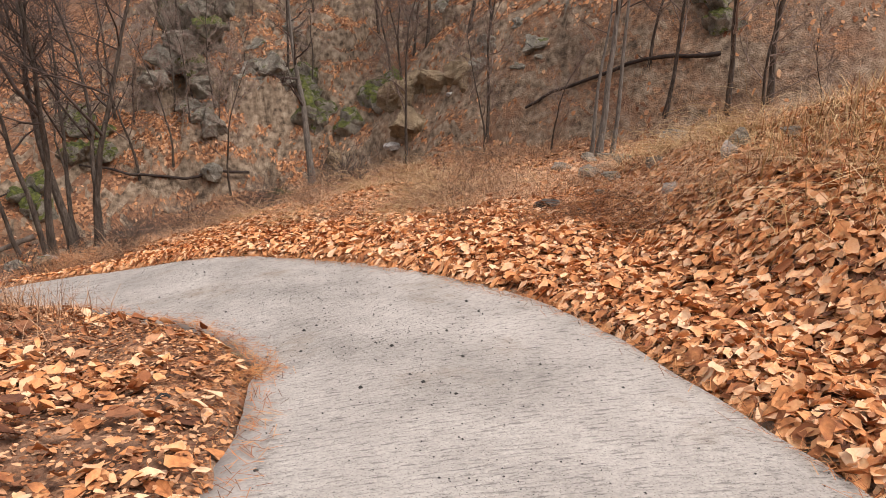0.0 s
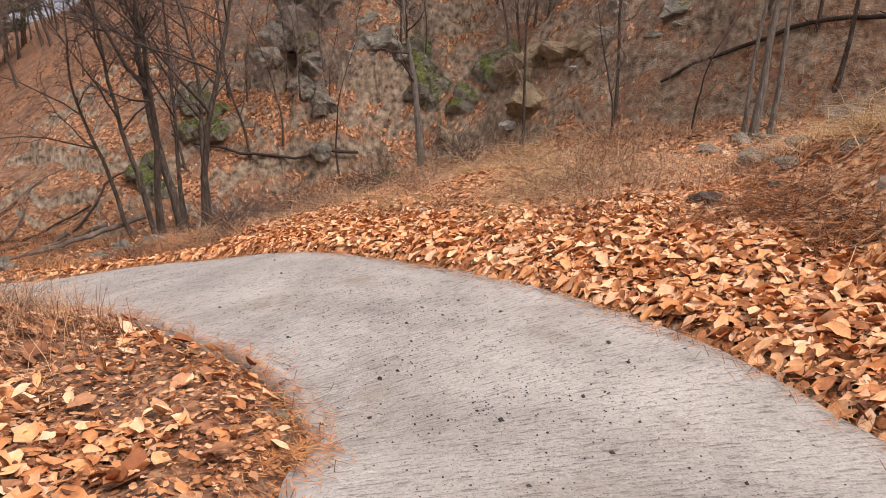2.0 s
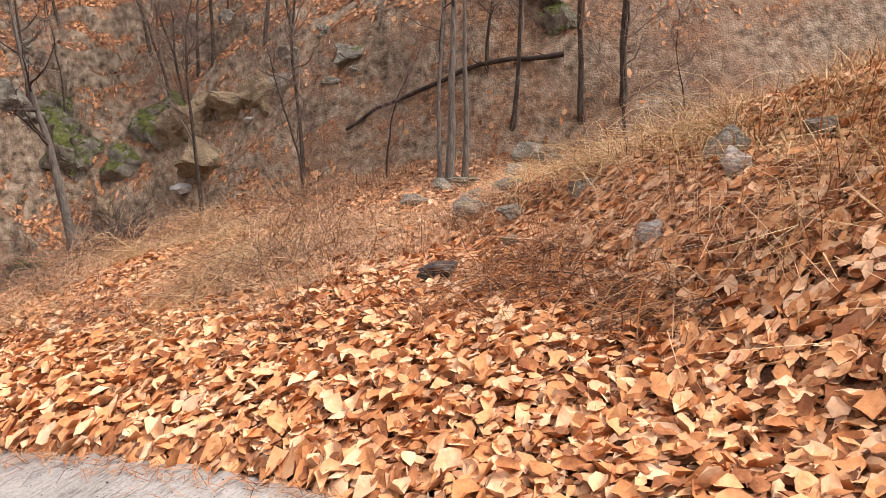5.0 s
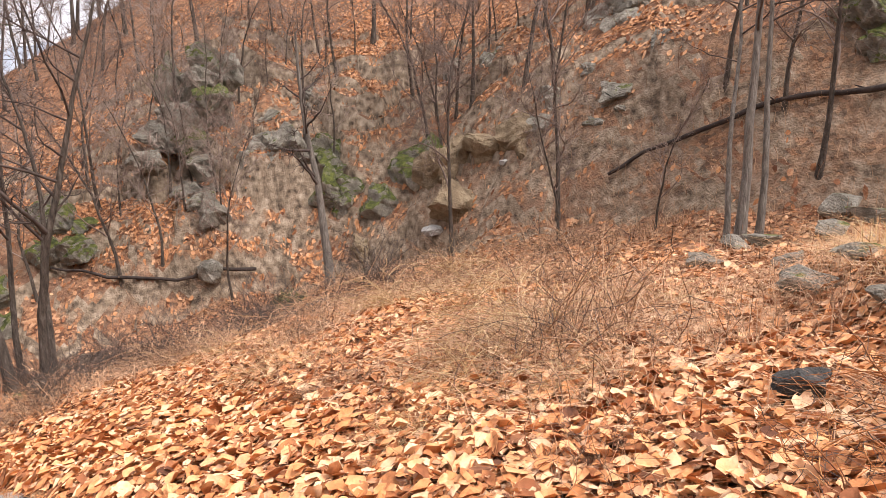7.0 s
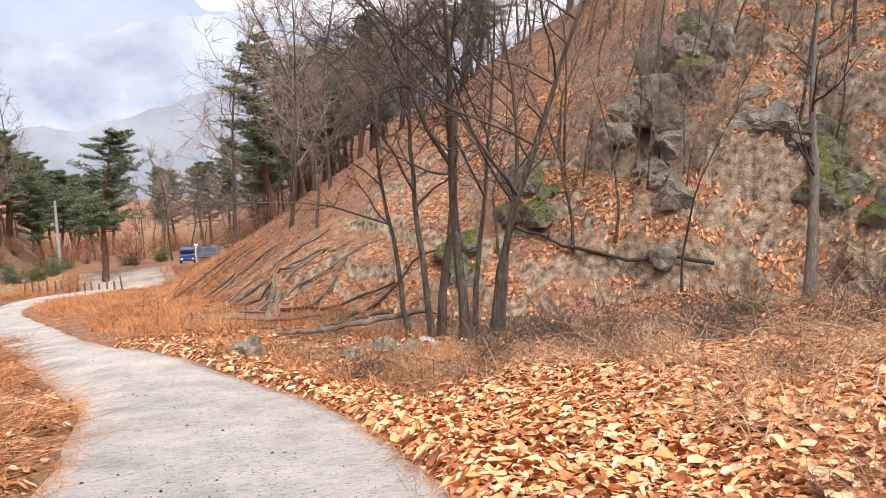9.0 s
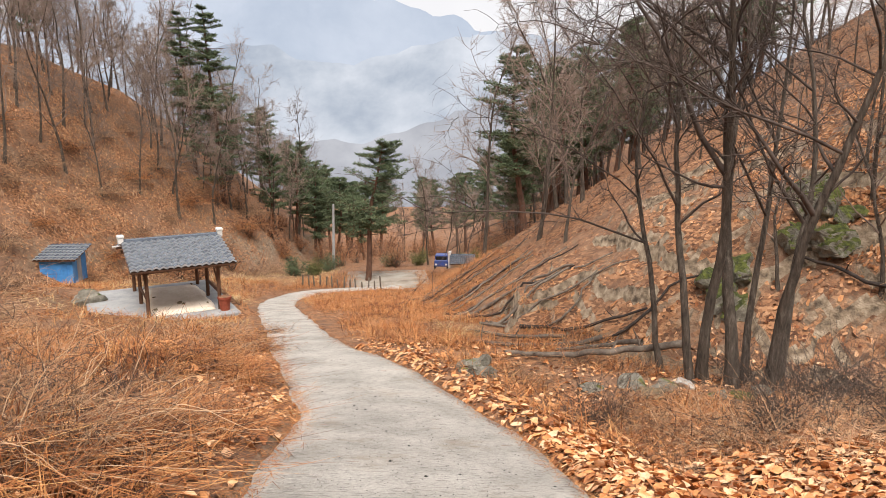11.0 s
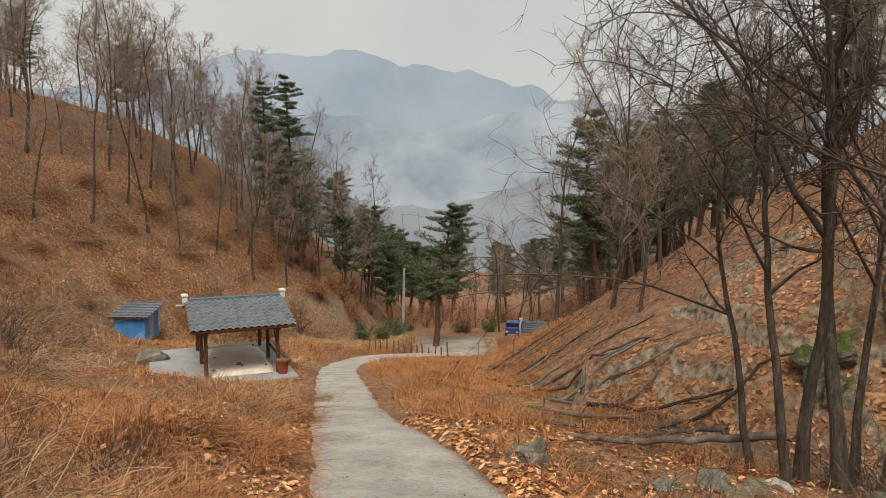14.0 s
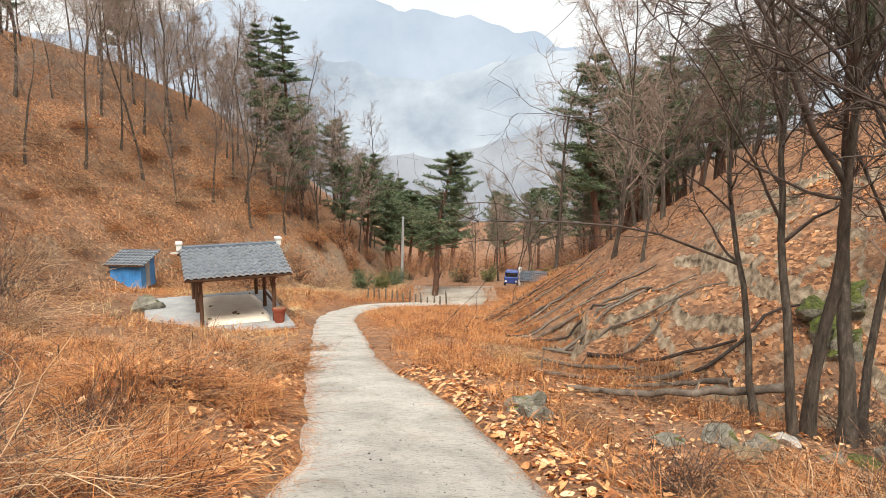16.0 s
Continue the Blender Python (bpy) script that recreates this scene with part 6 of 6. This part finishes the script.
def oak_shrub(x, y, s, seed):
    """A low oak that keeps its dead leaves."""
    g = np.random.default_rng(seed)
    root = empty("oak_shrub", pose(x, y, float(ground_at(x, y)) - 0.05))
    lines, slips = [], []
    for k in range(14):
        line = wander(g, (g.normal(0, 0.1), g.normal(0, 0.1), 0), (g.normal(0, 0.5), g.normal(0, 0.5), 1), s * g.uniform(0.6, 1.1), 6, 0.14, 0)
        lines.append((line, np.linspace(0.03, 0.008, 6), 4))
        for p in line[2:]:
            slips.append(needle_clump(g, p + g.normal(0, 0.12 * s, 3), 0.3 * s, 16, 0.9, 0.16))
    part("stem_frame", tubes_mesh("stem_frame", lines, M_BARK2), None, root)
    part("crown", quads("crown", np.concatenate(slips), M_LEAF2), None, root)
    return tagged(root, "low oak shrub still holding rust-brown leaves", "shrub", "oak shrubs on the far slopes")


g = np.random.default_rng(640)
for i in range(56):
    if i >= 34:
        oy = g.uniform(64, 112)
        ox = g.uniform(-4, 11)
    elif i < 20:
        oy = g.uniform(50, 84)
        ox = np.interp(oy, [42, 56, 80], [4.5, 9.0, 9]) + g.uniform(0, 10)
    else:
        oy = g.uniform(44, 72)
        ox = np.interp(oy, [42, 60, 75], [-12, -6.5, -5]) - g.uniform(0, 9)
    oak_shrub(ox, oy, g.uniform(1.3, 2.8) * (1.35 if i >= 34 else 1.0), 650 + i)

# ---- loose bits on the lane ----
g = np.random.default_rng(900)
n = 5200
k = g.integers(40, 300, n)
c = np.clip(g.normal(0, 0.55, n), -0.97, 0.97)
px_, py_ = RP[k, 0] + RS[k, 0] * c * RW[k] + g.normal(0, 0.1, n), RP[k, 1] + RS[k, 1] * c * RW[k] + g.normal(0, 0.1, n)
pz_ = z_road(px_, py_) + 0.032 * (1 - c ** 2)
octa = np.array([(1, 0, 0), (0, 1, 0), (-1, 0, 0), (0, -1, 0), (0, 0, 0.8), (0, 0, -0.8)])
size = g.uniform(0.002, 0.008, n) * np.where(g.random(n) < 0.03, 2.6, 1.0)
v = octa[None] * size[:, None, None] * g.uniform(0.6, 1.2, (n, 6, 1)) + np.stack([px_, py_, pz_], 1)[:, None]
f = np.array([(0, 1, 4), (1, 2, 4), (2, 3, 4), (3, 0, 4), (1, 0, 5), (2, 1, 5), (3, 2, 5), (0, 3, 5)])
grit = new("grit", indexed("grit", v.reshape(-1, 3), (np.arange(n)[:, None, None] * 6 + f[None]).reshape(-1, 3), M_DARKROCK, False))
tagged(grit, "dark grit and pebbles scattered on the concrete", "grit", kind="stuff")
n = 12000
k = g.integers(30, 330, n)
s = g.choice([-1, 1], n)
over = np.abs(g.normal(0, 0.13, n)) * g.choice([-0.3, 1], n)
px_, py_ = RP[k, 0] + RS[k, 0] * s * (RW[k] + over) + g.normal(0, 0.08, n), RP[k, 1] + RS[k, 1] * s * (RW[k] + over) + g.normal(0, 0.08, n)
a = g.uniform(0, np.pi, n)
L = g.uniform(0.03, 0.07, n)
dx, dy = np.cos(a) * L, np.sin(a) * L
gz = np.maximum(ground_at(px_, py_), np.where(road_gap(px_, py_) < 0.0, z_road(px_, py_) + 0.012, -99)) + 0.012
nx_, ny_ = -np.sin(a) * 0.0016, np.cos(a) * 0.0016
v = np.stack([np.stack([px_ - dx - nx_, py_ - dy - ny_, gz], 1), np.stack([px_ + dx - nx_, py_ + dy - ny_, gz + 0.006], 1), np.stack([px_ + dx + nx_, py_ + dy + ny_, gz + 0.006], 1), np.stack([px_ - dx + nx_, py_ - dy + ny_, gz], 1)], 1)
tagged(new("pine_needles", quads("pine_needles", v, M_RUST)), "orange pine needles gathered along the lane's edges", "needles", kind="stuff")

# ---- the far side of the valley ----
def painted_haze_material(name, near, far, scale, glow):
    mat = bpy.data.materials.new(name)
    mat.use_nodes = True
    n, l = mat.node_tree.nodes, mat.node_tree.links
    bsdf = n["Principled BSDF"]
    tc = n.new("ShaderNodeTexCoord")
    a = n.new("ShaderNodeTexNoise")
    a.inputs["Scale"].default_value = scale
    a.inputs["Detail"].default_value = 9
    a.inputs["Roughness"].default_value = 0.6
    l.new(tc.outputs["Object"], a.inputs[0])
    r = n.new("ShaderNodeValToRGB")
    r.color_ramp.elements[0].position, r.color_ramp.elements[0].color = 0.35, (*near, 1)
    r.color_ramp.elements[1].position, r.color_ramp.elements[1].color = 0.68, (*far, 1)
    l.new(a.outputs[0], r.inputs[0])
    # distance haze and mist are painted: the blotches glow over a near-black base
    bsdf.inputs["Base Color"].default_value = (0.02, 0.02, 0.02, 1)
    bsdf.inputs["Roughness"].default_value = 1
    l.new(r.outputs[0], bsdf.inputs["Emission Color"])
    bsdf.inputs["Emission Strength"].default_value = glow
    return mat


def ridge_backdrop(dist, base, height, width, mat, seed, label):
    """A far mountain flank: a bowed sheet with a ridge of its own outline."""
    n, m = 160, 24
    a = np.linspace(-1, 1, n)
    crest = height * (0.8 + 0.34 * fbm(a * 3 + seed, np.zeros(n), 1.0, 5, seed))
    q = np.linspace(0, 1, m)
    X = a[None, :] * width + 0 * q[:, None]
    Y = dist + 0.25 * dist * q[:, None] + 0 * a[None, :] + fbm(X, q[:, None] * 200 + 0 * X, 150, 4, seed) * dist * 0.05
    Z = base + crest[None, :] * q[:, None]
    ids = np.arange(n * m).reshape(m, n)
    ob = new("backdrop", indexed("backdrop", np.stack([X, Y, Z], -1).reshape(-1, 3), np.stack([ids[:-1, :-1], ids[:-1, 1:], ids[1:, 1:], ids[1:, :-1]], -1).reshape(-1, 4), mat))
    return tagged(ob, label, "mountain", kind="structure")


# each ridge glows in its own haze colour, mist blotches included
ridge_backdrop(420, -130, 160, 420, painted_haze_material("misty_flank", (0.17, 0.19, 0.225), (0.36, 0.385, 0.42), 0.009, 1.0), 3, "wooded mountain flank, its mist painted as glowing colour")
ridge_backdrop(900, -150, 310, 900, painted_haze_material("hazy_ridge", (0.20, 0.25, 0.315), (0.50, 0.54, 0.585), 0.004, 1.0), 5, "mountain ridge across the valley, blue haze painted in")
ridge_backdrop(1300, -150, 450, 1300, painted_haze_material("far_ridge", (0.24, 0.30, 0.385), (0.38, 0.435, 0.51), 0.002, 1.0), 8, "far mountain ridge, pale blue haze painted in")
